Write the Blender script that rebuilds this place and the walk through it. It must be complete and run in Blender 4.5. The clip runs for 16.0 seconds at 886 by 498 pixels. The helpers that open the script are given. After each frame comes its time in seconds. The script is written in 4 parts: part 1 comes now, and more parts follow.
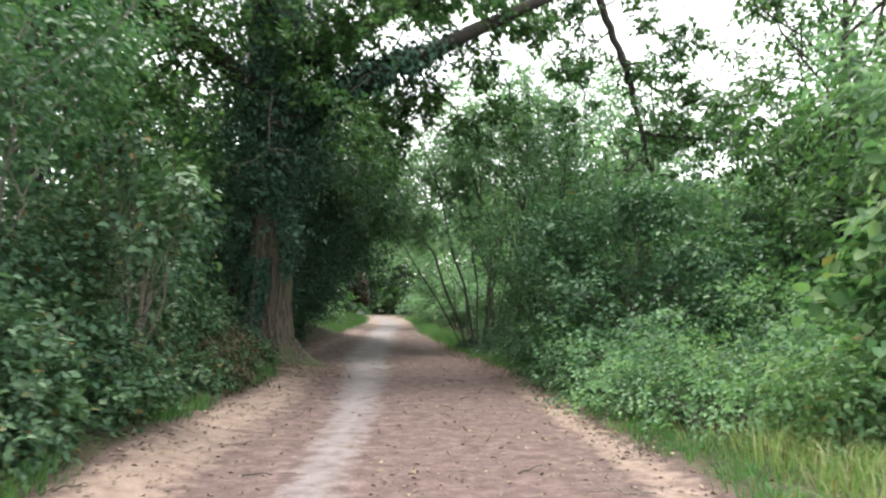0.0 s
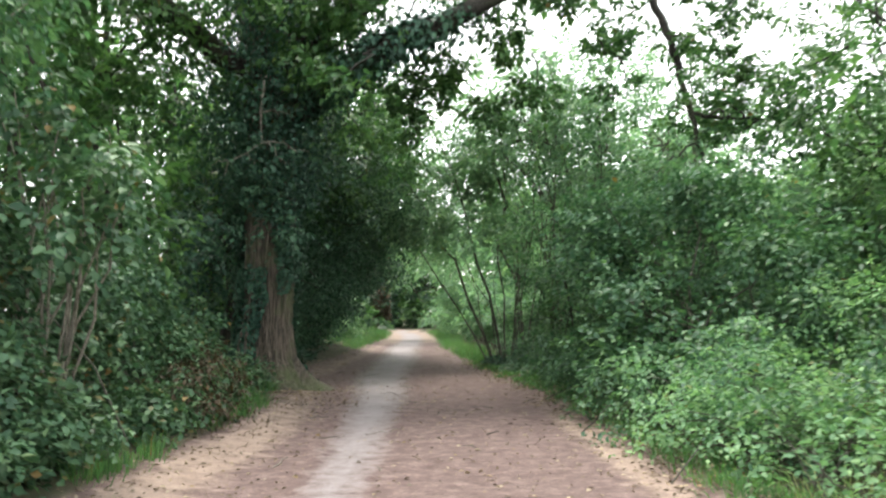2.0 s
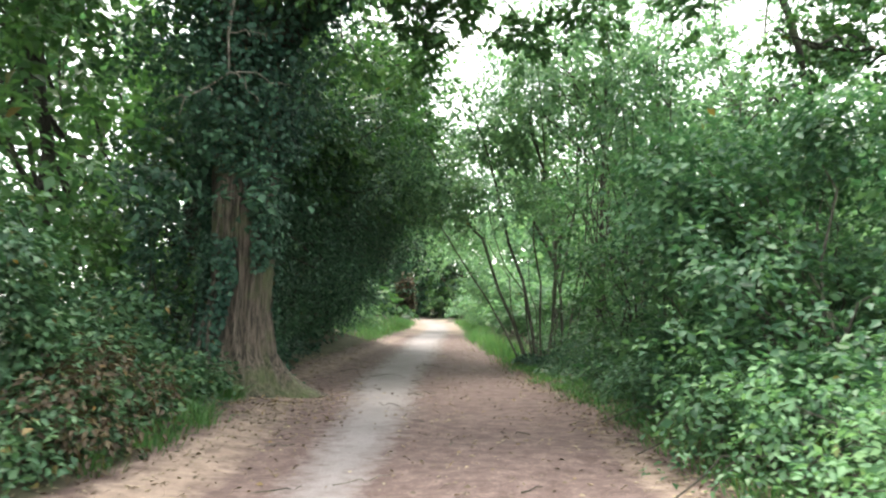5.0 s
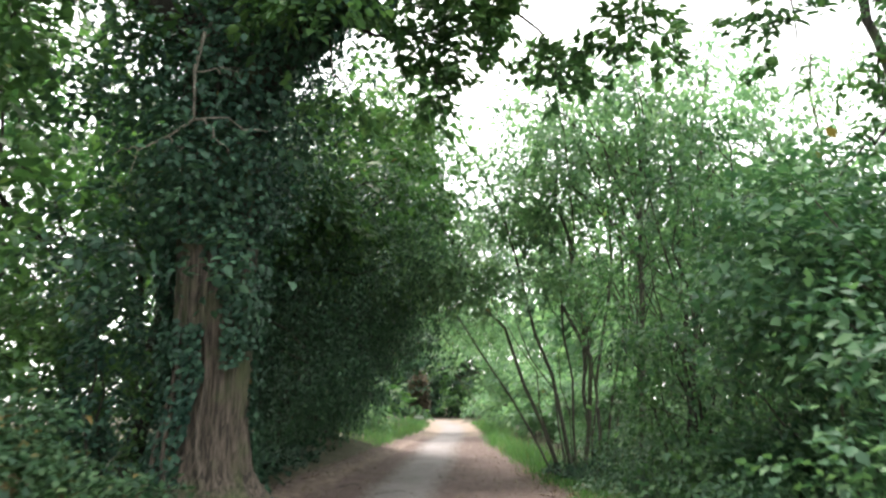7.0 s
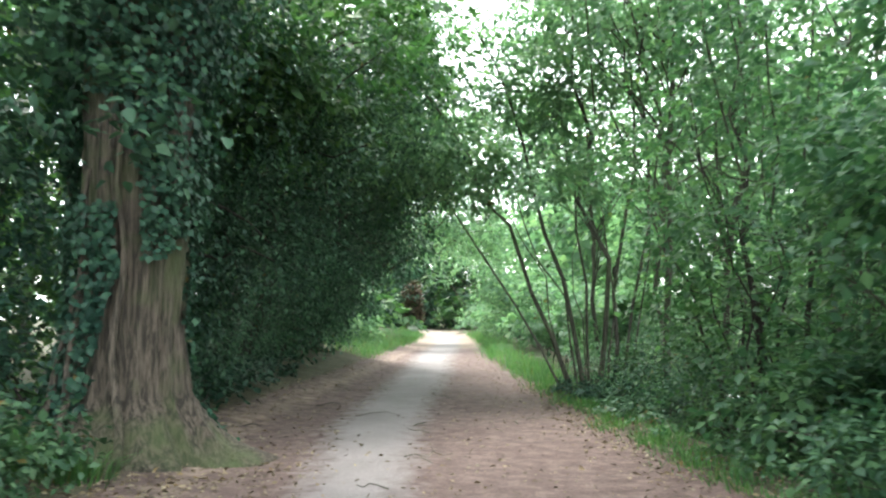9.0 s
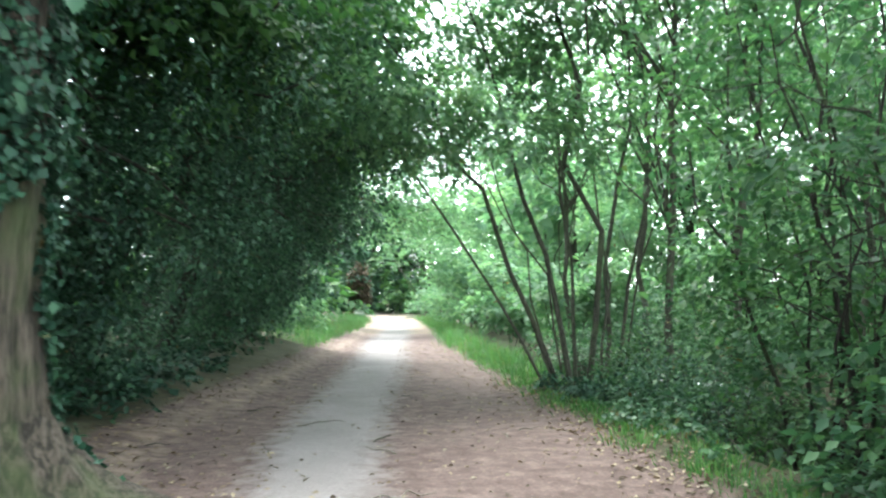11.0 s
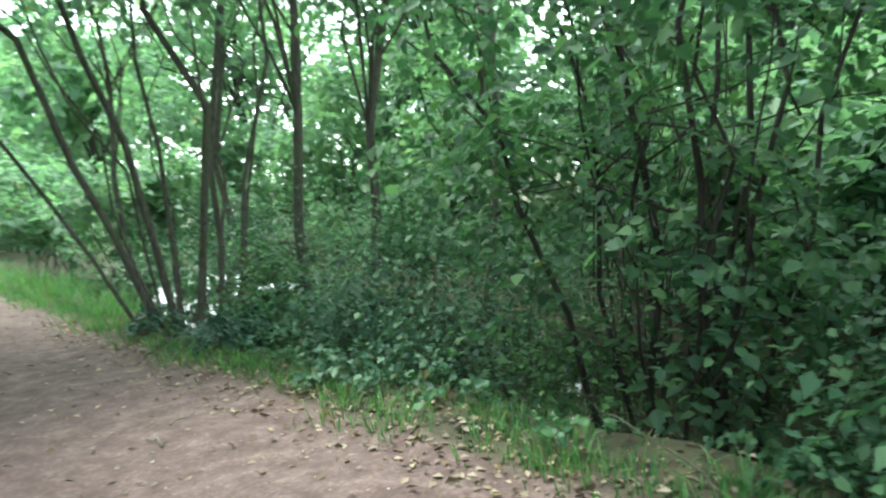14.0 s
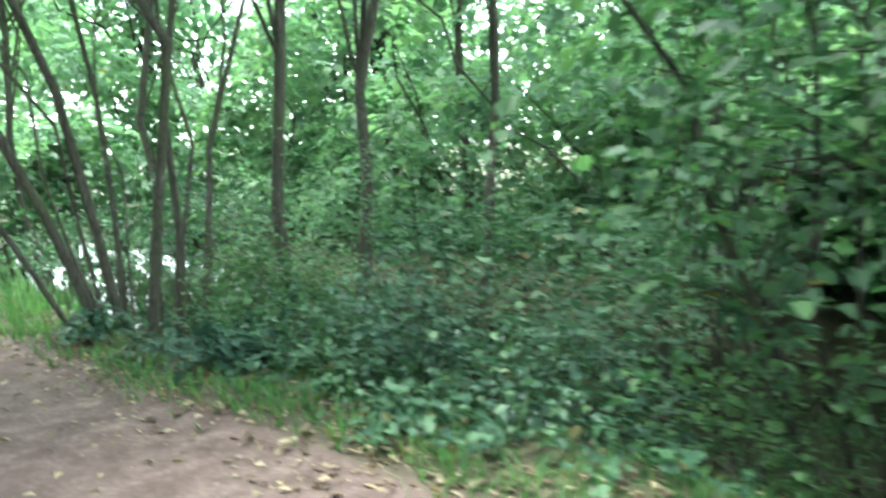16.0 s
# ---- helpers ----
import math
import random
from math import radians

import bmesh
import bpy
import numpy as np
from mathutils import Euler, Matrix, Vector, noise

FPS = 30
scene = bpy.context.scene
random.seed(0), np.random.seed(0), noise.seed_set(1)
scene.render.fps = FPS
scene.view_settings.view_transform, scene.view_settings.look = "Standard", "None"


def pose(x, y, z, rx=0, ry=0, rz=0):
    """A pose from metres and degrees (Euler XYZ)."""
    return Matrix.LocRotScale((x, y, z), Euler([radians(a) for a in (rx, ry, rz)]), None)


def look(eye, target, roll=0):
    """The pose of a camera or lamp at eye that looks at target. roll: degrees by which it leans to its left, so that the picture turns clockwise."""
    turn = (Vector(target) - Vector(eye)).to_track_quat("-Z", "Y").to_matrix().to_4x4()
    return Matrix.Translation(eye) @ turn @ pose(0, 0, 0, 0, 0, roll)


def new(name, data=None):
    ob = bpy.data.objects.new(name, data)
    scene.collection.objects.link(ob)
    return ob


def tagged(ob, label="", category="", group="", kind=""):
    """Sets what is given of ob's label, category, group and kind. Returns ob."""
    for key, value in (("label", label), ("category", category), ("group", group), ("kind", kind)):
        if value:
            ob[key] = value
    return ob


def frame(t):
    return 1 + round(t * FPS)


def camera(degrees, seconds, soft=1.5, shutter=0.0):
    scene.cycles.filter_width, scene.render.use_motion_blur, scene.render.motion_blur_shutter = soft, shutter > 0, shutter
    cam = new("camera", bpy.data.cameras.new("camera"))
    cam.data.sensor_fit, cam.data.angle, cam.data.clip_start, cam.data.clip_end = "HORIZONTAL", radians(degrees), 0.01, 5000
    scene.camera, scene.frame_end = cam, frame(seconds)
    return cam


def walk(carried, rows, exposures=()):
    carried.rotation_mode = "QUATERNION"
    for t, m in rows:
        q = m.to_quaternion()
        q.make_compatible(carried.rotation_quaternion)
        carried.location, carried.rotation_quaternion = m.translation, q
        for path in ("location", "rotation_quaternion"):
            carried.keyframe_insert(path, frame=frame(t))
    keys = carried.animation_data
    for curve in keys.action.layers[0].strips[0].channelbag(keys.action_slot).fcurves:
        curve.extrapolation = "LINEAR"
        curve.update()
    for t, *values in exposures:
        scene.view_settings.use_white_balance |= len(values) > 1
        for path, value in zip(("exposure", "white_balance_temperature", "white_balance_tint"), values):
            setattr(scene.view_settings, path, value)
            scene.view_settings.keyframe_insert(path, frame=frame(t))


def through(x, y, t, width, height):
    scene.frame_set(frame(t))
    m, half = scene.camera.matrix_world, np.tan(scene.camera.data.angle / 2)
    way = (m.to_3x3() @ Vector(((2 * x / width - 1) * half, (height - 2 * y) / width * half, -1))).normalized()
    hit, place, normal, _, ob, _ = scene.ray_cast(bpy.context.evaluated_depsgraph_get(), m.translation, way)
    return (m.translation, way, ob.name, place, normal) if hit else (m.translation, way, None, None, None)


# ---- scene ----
cam = camera(56.0, 16.0, 2.2, 0.8)
METRES, EYE, TILT, LEAN, TURN = 19.5, 1.5, 3.55, 0.0, 0.0
ROWS = [
    (0.0, 0.0, 0.0, 0.0, 0.0, 0.0, -0.0),
    (0.5, -0.0011, 0.0328, -0.0013, -0.36, -0.57, 0.52),
    (1.0, 0.001, 0.0641, -0.0032, 0.8, 0.92, 0.97),
    (1.5, 0.0011, 0.0956, -0.005, 1.47, 1.94, 2.01),
    (2.0, 0.0033, 0.1256, -0.0087, 1.69, 0.91, 1.23),
    (2.5, 0.0035, 0.157, -0.0106, 2.67, 0.13, 0.63),
    (3.0, 0.0044, 0.1896, -0.0113, 3.35, 0.25, 2.23),
    (3.5, 0.0059, 0.2227, -0.0132, 4.11, 0.68, 0.52),
    (6.0, -0.0005, 0.381, -0.0275, 3.63, -0.01, 0.48),
    (6.5, -0.0049, 0.4126, -0.0279, 4.42, 1.75, 1.97),
    (7.0, -0.0068, 0.4474, -0.0285, 4.77, 6.92, 1.09),
    (7.5, -0.0101, 0.4804, -0.0303, 3.38, 7.6, 0.66),
    (8.0, -0.0116, 0.513, -0.0352, 2.94, 4.75, 0.56),
    (8.5, -0.0141, 0.5452, -0.0382, 3.97, 1.9, 0.76),
    (9.0, -0.0174, 0.5768, -0.0405, 4.42, 0.98, 0.82),
    (11.5, -0.0482, 0.7347, -0.0513, -1.78, -1.14, 1.44),
    (12.0, -0.057, 0.7634, -0.0528, -5.68, -2.94, 2.61),
    (12.5, -0.0634, 0.7924, -0.0536, -13.28, -4.43, 3.41),
    (13.0, -0.0652, 0.8224, -0.0546, -20.76, -6.0, 1.7),
    (13.5, -0.0681, 0.8514, -0.0541, -28.32, -7.0, 2.11),
    (14.0, -0.0685, 0.8806, -0.0567, -32.86, -8.06, 1.76),
    (14.5, -0.07, 0.9085, -0.0578, -37.53, -9.34, 1.46),
    (15.0, -0.0686, 0.9377, -0.0608, -42.83, -10.62, 0.35),
    (15.5, -0.0685, 0.9641, -0.0615, -42.11, -10.6, -0.94),
    (16.0, -0.0704, 0.9905, -0.0625, -40.4, -9.93, -0.52),
]
EXPOSURES = [(0.0, 1.90, 6850, 11), (1.0, 2.03, 6500, -5), (1.5, 2.05, 6950, 13), (2.5, 2.20, 6750, 2), (3.5, 2.35, 6650, -1), (6.0, 2.55, 7100, 11), (6.5, 2.55, 6800, -6), (7.3, 2.30, 7100, 19), (8.0, 2.33, 7300, 20), (8.5, 2.74, 6750, 16),
             (9.0, 2.79, 6550, 4), (11.5, 3.03, 6200, 0), (13.5, 2.94, 6170, -4), (15.0, 3.38, 6310, -5), (16.0, 3.58, 6150, -4)]
walk(cam, [(t, pose(0, 0, EYE, TILT, LEAN, TURN) @ pose(METRES * x, METRES * y, METRES * z, 90 + pitch, roll, yaw)) for t, x, y, z, yaw, pitch, roll in ROWS],
     EXPOSURES)

# ---- world, sun, exposure ----
world = bpy.data.worlds.new("overcast_sky")
world.use_nodes = True
scene.world = world
wn = world.node_tree.nodes
sky = wn.new("ShaderNodeTexSky")
sky.sky_type = "NISHITA"
sky.sun_disc = False
sky.sun_elevation, sky.sun_rotation = radians(68), radians(-25)
pale = wn.new("ShaderNodeMix")
pale.data_type = "RGBA"
pale.inputs["Factor"].default_value = 0.8
pale.inputs["B"].default_value = (8.6, 8.9, 9.0, 1)
world.node_tree.links.new(sky.outputs["Color"], pale.inputs["A"])
world.node_tree.links.new(pale.outputs["Result"], wn["Background"].inputs["Color"])
wn["Background"].inputs["Strength"].default_value = 0.1
sun = new("sun", bpy.data.lights.new("sun", "SUN"))
sun.data.energy, sun.data.angle, sun.data.color = 1.3, radians(22), (1.0, 0.97, 0.92)
sun.matrix_world = look((0, 0, 60), (10, -22, 0), 0)


# ---- materials ----
def material(name):
    m = bpy.data.materials.new(name)
    m.use_nodes = True
    n = m.node_tree.nodes
    return m, n, m.node_tree.links, n["Principled BSDF"], n["Material Output"]


def noise_node(n, l, scale, detail=4, vec=None, rough=0.6):
    t = n.new("ShaderNodeTexNoise")
    t.inputs["Scale"].default_value, t.inputs["Detail"].default_value = scale, detail
    t.inputs["Roughness"].default_value = rough
    if vec is not None:
        l.new(vec, t.inputs["Vector"])
    return t


def ramp(n, l, fac, stops):
    r = n.new("ShaderNodeValToRGB")
    e = r.color_ramp.elements
    e[0].position, e[0].color = stops[0][0], (*stops[0][1], 1)
    e[1].position, e[1].color = stops[-1][0], (*stops[-1][1], 1)
    for p, c in stops[1:-1]:
        k = e.new(p)
        k.color = (*c, 1)
    l.new(fac, r.inputs["Fac"])
    return r


def mix(n, l, fac, a, b, how="MIX"):
    x = n.new("ShaderNodeMix")
    x.data_type, x.blend_type = "RGBA", how
    for key, v in (("Factor", fac), ("A", a), ("B", b)):
        if hasattr(v, "links"):
            l.new(v, x.inputs[key])
        elif key == "Factor":
            x.inputs[key].default_value = v
        else:
            x.inputs[key].default_value = (*v, 1)
    return x.outputs["Result"]


def bump(n, l, bsdf, height, strength, distance):
    b = n.new("ShaderNodeBump")
    b.inputs["Strength"].default_value, b.inputs["Distance"].default_value = strength, distance
    l.new(height, b.inputs["Height"])
    l.new(b.outputs["Normal"], bsdf.inputs["Normal"])


def leaf_material(name, dark, mid, light, through=0.35, gloss=0.45, dead=0.001):
    """Leaves: a hue for each leaf, blotches over the plant, light through the blade."""
    m, n, l, p, out = material(name)
    geo = n.new("ShaderNodeNewGeometry")
    co = n.new("ShaderNodeTexCoord")
    each = ramp(n, l, geo.outputs["Random Per Island"], [(0.0, dark), (0.5, mid), (0.95 - dead, light), (1.0 - dead, light), (1.0, (0.16, 0.10, 0.03))])
    big = noise_node(n, l, 0.9, 3, co.outputs["Object"])
    patch = ramp(n, l, big.outputs["Fac"], [(0.3, (0.72, 0.8, 0.85)), (0.7, (1.2, 1.15, 1.0))])
    col = mix(n, l, 1.0, each.outputs["Color"], patch.outputs["Color"], "MULTIPLY")
    l.new(col, p.inputs["Base Color"])
    p.inputs["Roughness"].default_value = gloss
    p.inputs["Specular IOR Level"].default_value = 0.28
    tr = n.new("ShaderNodeBsdfTranslucent")
    warm = mix(n, l, 1.0, col, (1.2, 1.38, 0.88), "MULTIPLY")
    l.new(warm, tr.inputs["Color"])
    ms = n.new("ShaderNodeMixShader")
    ms.inputs["Fac"].default_value = through
    l.new(p.outputs["BSDF"], ms.inputs[1])
    l.new(tr.outputs["BSDF"], ms.inputs[2])
    l.new(ms.outputs["Shader"], out.inputs["Surface"])
    return m


def bark_material(name, dark, light, moss=0.0, scale=1.0):
    m, n, l, p, out = material(name)
    co = n.new("ShaderNodeTexCoord")
    mp = n.new("ShaderNodeMapping")
    mp.inputs["Scale"].default_value = (24 * scale, 24 * scale, 2.2 * scale)
    l.new(co.outputs["Object"], mp.inputs["Vector"])
    ridge = noise_node(n, l, 1.0, 6, mp.outputs["Vector"], 0.65)
    blot = noise_node(n, l, 1.3, 3, co.outputs["Object"])
    c = ramp(n, l, ridge.outputs["Fac"], [(0.42, dark), (0.6, light)]).outputs["Color"]
    g = ramp(n, l, blot.outputs["Fac"], [(0.5, (0, 0, 0)), (0.68, (moss, moss, moss))]).outputs["Color"]
    c = mix(n, l, g, c, (0.07, 0.10, 0.035))
    l.new(c, p.inputs["Base Color"])
    p.inputs["Roughness"].default_value = 0.9
    bump(n, l, p, ridge.outputs["Fac"], 1.0, 0.05 / scale)
    return m


def ground_material():
    """Trodden grey strip, red-brown soil with litter, sandy margins, far lane's sun painted as sand, dark earth
    outside.
    """
    m, n, l, p, out = material("path_soil")
    co = n.new("ShaderNodeTexCoord")
    v = co.outputs["Object"]
    fine = noise_node(n, l, 38, 6, v)
    mid = noise_node(n, l, 5.0, 5, v)
    big = noise_node(n, l, 0.8, 4, v)
    speck = n.new("ShaderNodeTexVoronoi")
    speck.inputs["Scale"].default_value = 26
    l.new(v, speck.inputs["Vector"])

    def mask(name, soft):
        a = n.new("ShaderNodeAttribute")
        a.attribute_name = name
        add = n.new("ShaderNodeMath")
        add.operation = "MULTIPLY_ADD"
        add.inputs[1].default_value = soft
        l.new(mid.outputs["Fac"], add.inputs[0])
        l.new(a.outputs["Fac"], add.inputs[2])
        r = n.new("ShaderNodeMapRange")
        r.inputs["From Min"].default_value, r.inputs["From Max"].default_value = 0.3 + soft / 2, 0.7 + soft / 2
        l.new(add.outputs[0], r.inputs["Value"])
        return r.outputs["Result"]

    soil = ramp(n, l, mid.outputs["Fac"], [(0.3, (0.078, 0.048, 0.044)), (0.5, (0.128, 0.085, 0.079)), (0.72, (0.205, 0.146, 0.136))]).outputs["Color"]
    crumbs = ramp(n, l, speck.outputs["Distance"], [(0.08, (1.5, 1.35, 1.2)), (0.25, (1.0, 1.0, 1.0)), (0.6, (0.78, 0.75, 0.74))]).outputs["Color"]
    soil = mix(n, l, 0.8, soil, crumbs, "MULTIPLY")
    strip = ramp(n, l, big.outputs["Fac"], [(0.3, (0.18, 0.156, 0.158)), (0.7, (0.24, 0.212, 0.216))]).outputs["Color"]
    sand_and_sun = ramp(n, l, mid.outputs["Fac"], [(0.3, (0.18, 0.126, 0.102)), (0.7, (0.295, 0.222, 0.182))]).outputs["Color"]
    earth = ramp(n, l, mid.outputs["Fac"], [(0.35, (0.035, 0.032, 0.018)), (0.7, (0.075, 0.075, 0.035))]).outputs["Color"]
    c = mix(n, l, mask("sand_and_sun", 0.9), soil, sand_and_sun)
    c = mix(n, l, mask("strip", 0.9), c, strip)
    c = mix(n, l, mask("earth", 0.5), c, earth)
    grain = ramp(n, l, fine.outputs["Fac"], [(0.3, (0.72, 0.72, 0.72)), (0.7, (1.2, 1.2, 1.2))]).outputs["Color"]
    c = mix(n, l, 0.8, c, grain, "MULTIPLY")
    l.new(c, p.inputs["Base Color"])
    p.inputs["Roughness"].default_value = 0.92
    h = n.new("ShaderNodeMath")
    h.operation = "ADD"
    l.new(fine.outputs["Fac"], h.inputs[0])
    l.new(mid.outputs["Fac"], h.inputs[1])
    bump(n, l, p, h.outputs[0], 0.7, 0.018)
    return m


def water_material():
    m, n, l, p, out = material("pond_water")
    w = noise_node(n, l, 6, 2)
    p.inputs["Base Color"].default_value = (0.02, 0.025, 0.015, 1)
    p.inputs["Roughness"].default_value = 0.04
    p.inputs["Specular IOR Level"].default_value = 0.6
    bump(n, l, p, w.outputs["Fac"], 0.15, 0.02)
    return m


LEAF_BRAMBLE = leaf_material("bramble_leaf", (0.03, 0.075, 0.042), (0.055, 0.126, 0.068), (0.112, 0.195, 0.108), 0.26, 0.5, 0.045)
LEAF_OAK = leaf_material("oak_leaf", (0.038, 0.085, 0.039), (0.062, 0.138, 0.058), (0.107, 0.200, 0.076), 0.4)
LEAF_IVY = leaf_material("ivy_leaf", (0.017, 0.051, 0.037), (0.031, 0.084, 0.060), (0.05, 0.118, 0.075), 0.15, 0.5, 0.001)
LEAF_DARK = leaf_material("holly_leaf", (0.02, 0.052, 0.037), (0.04, 0.094, 0.062), (0.08, 0.158, 0.102), 0.28, 0.5, 0.001)
LEAF_HAZEL = leaf_material("hazel_leaf", (0.036, 0.09, 0.055), (0.062, 0.142, 0.08), (0.115, 0.212, 0.105), 0.38, 0.45, 0.001)
LEAF_LIGHT = leaf_material("willow_leaf", (0.098, 0.18, 0.122), (0.138, 0.238, 0.16), (0.195, 0.3, 0.19), 0.5, 0.55, 0.001)
LEAF_MAPLE = leaf_material("maple_leaf", (0.075, 0.165, 0.078), (0.11, 0.21, 0.095), (0.165, 0.26, 0.12), 0.42, 0.5, 0.06)
LEAF_PALE = leaf_material("nettle_leaf", (0.11, 0.218, 0.12), (0.155, 0.285, 0.155), (0.23, 0.375, 0.195), 0.4, 0.6, 0.02)
GRASS = leaf_material("grass_blade", (0.05, 0.13, 0.05), (0.08, 0.19, 0.07), (0.13, 0.25, 0.09), 0.38, 0.55, 0.08)
DRY_GRASS = leaf_material("dry_grass", (0.1, 0.19, 0.06), (0.17, 0.26, 0.1), (0.33, 0.34, 0.19), 0.35, 0.6, 0.12)
LEAF_DOGWOOD = leaf_material("dogwood_leaf", (0.036, 0.085, 0.05), (0.056, 0.125, 0.068), (0.095, 0.18, 0.084), 0.45, 0.5, 0.004)
LEAF_BROWN = leaf_material("withered_leaf", (0.03, 0.022, 0.015), (0.058, 0.041, 0.026), (0.09, 0.07, 0.042), 0.2, 0.6, 0.02)
LITTER = leaf_material("fallen_leaf", (0.09, 0.064, 0.048), (0.16, 0.118, 0.088), (0.34, 0.275, 0.21), 0.1, 0.7, 0.1)
BARK_OAK = bark_material("oak_bark", (0.028, 0.023, 0.018), (0.14, 0.112, 0.09), 0.8)
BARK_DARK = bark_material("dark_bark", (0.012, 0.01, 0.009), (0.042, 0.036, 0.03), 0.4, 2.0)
BARK_STEM = bark_material("stem_bark", (0.035, 0.034, 0.027), (0.1, 0.095, 0.075), 0.5, 3.0)
BARK_PALE = bark_material("dead_wood", (0.1, 0.09, 0.075), (0.26, 0.24, 0.2), 0.0, 3.0)
SOIL = ground_material()
WATER = water_material()


# ---- lie of the land ----
def left_edge(y):
    return np.interp(y, [-20, 6, 10, 13, 18, 22, 25, 35, 50, 63, 80, 110], [-3.0, -3.0, -3.1, -3.05, -3.5, -4.3, -4.3, -4.5, -4.8, -5.7, -8.4, -16])


def right_edge(y):
    return np.interp(y, [-20, 6, 9.4, 12.6, 17.5, 21, 24, 30, 38, 50, 63, 80, 110], [2.3, 2.3, 2.0, 1.83, 1.45, 0.9, 0.5, -0.1, -0.95, -1.6, -2.6, -5.0, -12])


def strip_middle(y):
    return np.interp(y, [-20, 0, 10, 18, 22, 32, 39, 50, 63, 80, 110], [-0.8, -0.9, -1.14, -1.6, -2.05, -2.4, -2.85, -3.2, -4.1, -6.7, -14])


def ease(a):
    a = np.clip(a, 0, 1)
    return a * a * (3 - 2 * a)


def ripple(x, y, s):
    return np.sin(x * s + 1.3 * np.sin(y * s * 0.7)) * np.cos(y * s * 1.1 + np.sin(x * s * 0.6 + 2))


def land(x, y):
    """Height of the ground."""
    x, y = np.asarray(x, float), np.asarray(y, float)
    dl, dr = left_edge(y) - x, x - right_edge(y)
    z = 0.12 * ease((dl + 1.0) / 1.0) + 0.28 * ease((dl + 0.2) / 1.6)
    z = z + 0.06 * ease((dr + 0.3) / 0.6)
    pond = ease((dr - 0.6) / 1.2) * ease((y - 16) / 4) * ease((44 - y) / 6) * ease((6.2 - x) / 1.6)
    z = z - 0.95 * pond - 0.15 * ease((dr - 1.0) / 2)
    near = np.exp(-((x / 30) ** 2))
    return z + near * (0.02 * ripple(x, y, 1.9) + 0.012 * ripple(x + 3, y, 5.1)) * (1 + 2 * (ease(dl) + ease(dr)))


def mesh_of(name, verts, corners, starts):
    """A mesh from arrays of vertices, face corners and face starts."""
    me = bpy.data.meshes.new(name)
    me.vertices.add(len(verts))
    me.vertices.foreach_set("co", np.asarray(verts, np.float32).ravel())
    me.loops.add(len(corners))
    me.loops.foreach_set("vertex_index", np.asarray(corners, np.int32))
    me.polygons.add(len(starts))
    me.polygons.foreach_set("loop_start", np.asarray(starts, np.int32))
    me.update(calc_edges=True)
    return me


def build_ground():
    def grow(a, b, fine, out):
        core = list(np.arange(a, b, fine))
        low, high, step = [], [], fine
        p, q = a, core[-1]
        while p > -out or q < out:
            step *= 1.35
            p, q = p - step, q + step
            low.append(p)
            high.append(q)
        return np.array(low[::-1] + core + high)

    xs, ys = grow(-6.0, 4.5, 0.18, 2000), grow(2, 46, 0.28, 2000)
    X, Y = np.meshgrid(xs, ys)
    Z = land(X, Y)
    nx, ny = len(xs), len(ys)
    verts = np.stack([X, Y, Z], -1).reshape(-1, 3)
    i = (np.arange(ny - 1)[:, None] * nx + np.arange(nx - 1)[None]).ravel()
    quads = np.stack([i, i + 1, i + nx + 1, i + nx], 1)
    me = mesh_of("ground", verts, quads.ravel(), np.arange(len(quads)) * 4)
    me.polygons.foreach_set("use_smooth", np.ones(len(quads), bool))
    dl, dr = left_edge(Y) - X, X - right_edge(Y)
    wide = np.interp(Y, [0, 10, 20, 40], [0.27, 0.32, 0.52, 0.62])
    strip = np.clip(1.05 - np.abs(X - strip_middle(Y)) / wide * 0.55, 0, 1)
    strip = strip * np.interp(Y, [5, 15, 22], [0.6, 0.76, 1.0])
    # right margin darkens past y 13: dark litter, and the dogwood's shade painted in
    sand_and_sun = np.maximum(np.interp(Y, [13, 17], [1.0, 0.3]) * np.clip(0.85 - np.abs(dr + 0.35) / 0.5, 0, 1), np.interp(Y, [13, 18], [1.0, 0.6]) * np.clip(0.9 - np.abs(dl + 0.5) / 0.8, 0, 1))
    # beyond y 42 the lane's sunlit brightness is painted in with the sand colour
    sand_and_sun = np.maximum(sand_and_sun, 0.9 * ease((Y - 42) / 8))
    earth = np.clip(np.maximum(dl, dr) / 0.35 + 0.45, 0, 1)
    for key, val in (("strip", strip), ("sand_and_sun", sand_and_sun), ("earth", earth)):
        me.attributes.new(key, "FLOAT", "POINT").data.foreach_set("value", val.ravel().astype(np.float32))
    me.materials.append(SOIL)
    return tagged(new("ground", me), "earth lane with a trodden grey strip and sandy margins", "ground", kind="structure")


build_ground()
water = mesh_of("water", [(1.2, 15, -0.5), (8, 15, -0.5), (8, 46, -0.5), (-1.0, 46, -0.5)], [0, 1, 2, 3], [0])
water.materials.append(WATER)
tagged(new("water", water), "still dark pond water behind the bushes", "water", kind="structure")


# ---- plant building ----
def unit(a):
    return a / np.maximum(np.linalg.norm(a, axis=-1, keepdims=True), 1e-6)


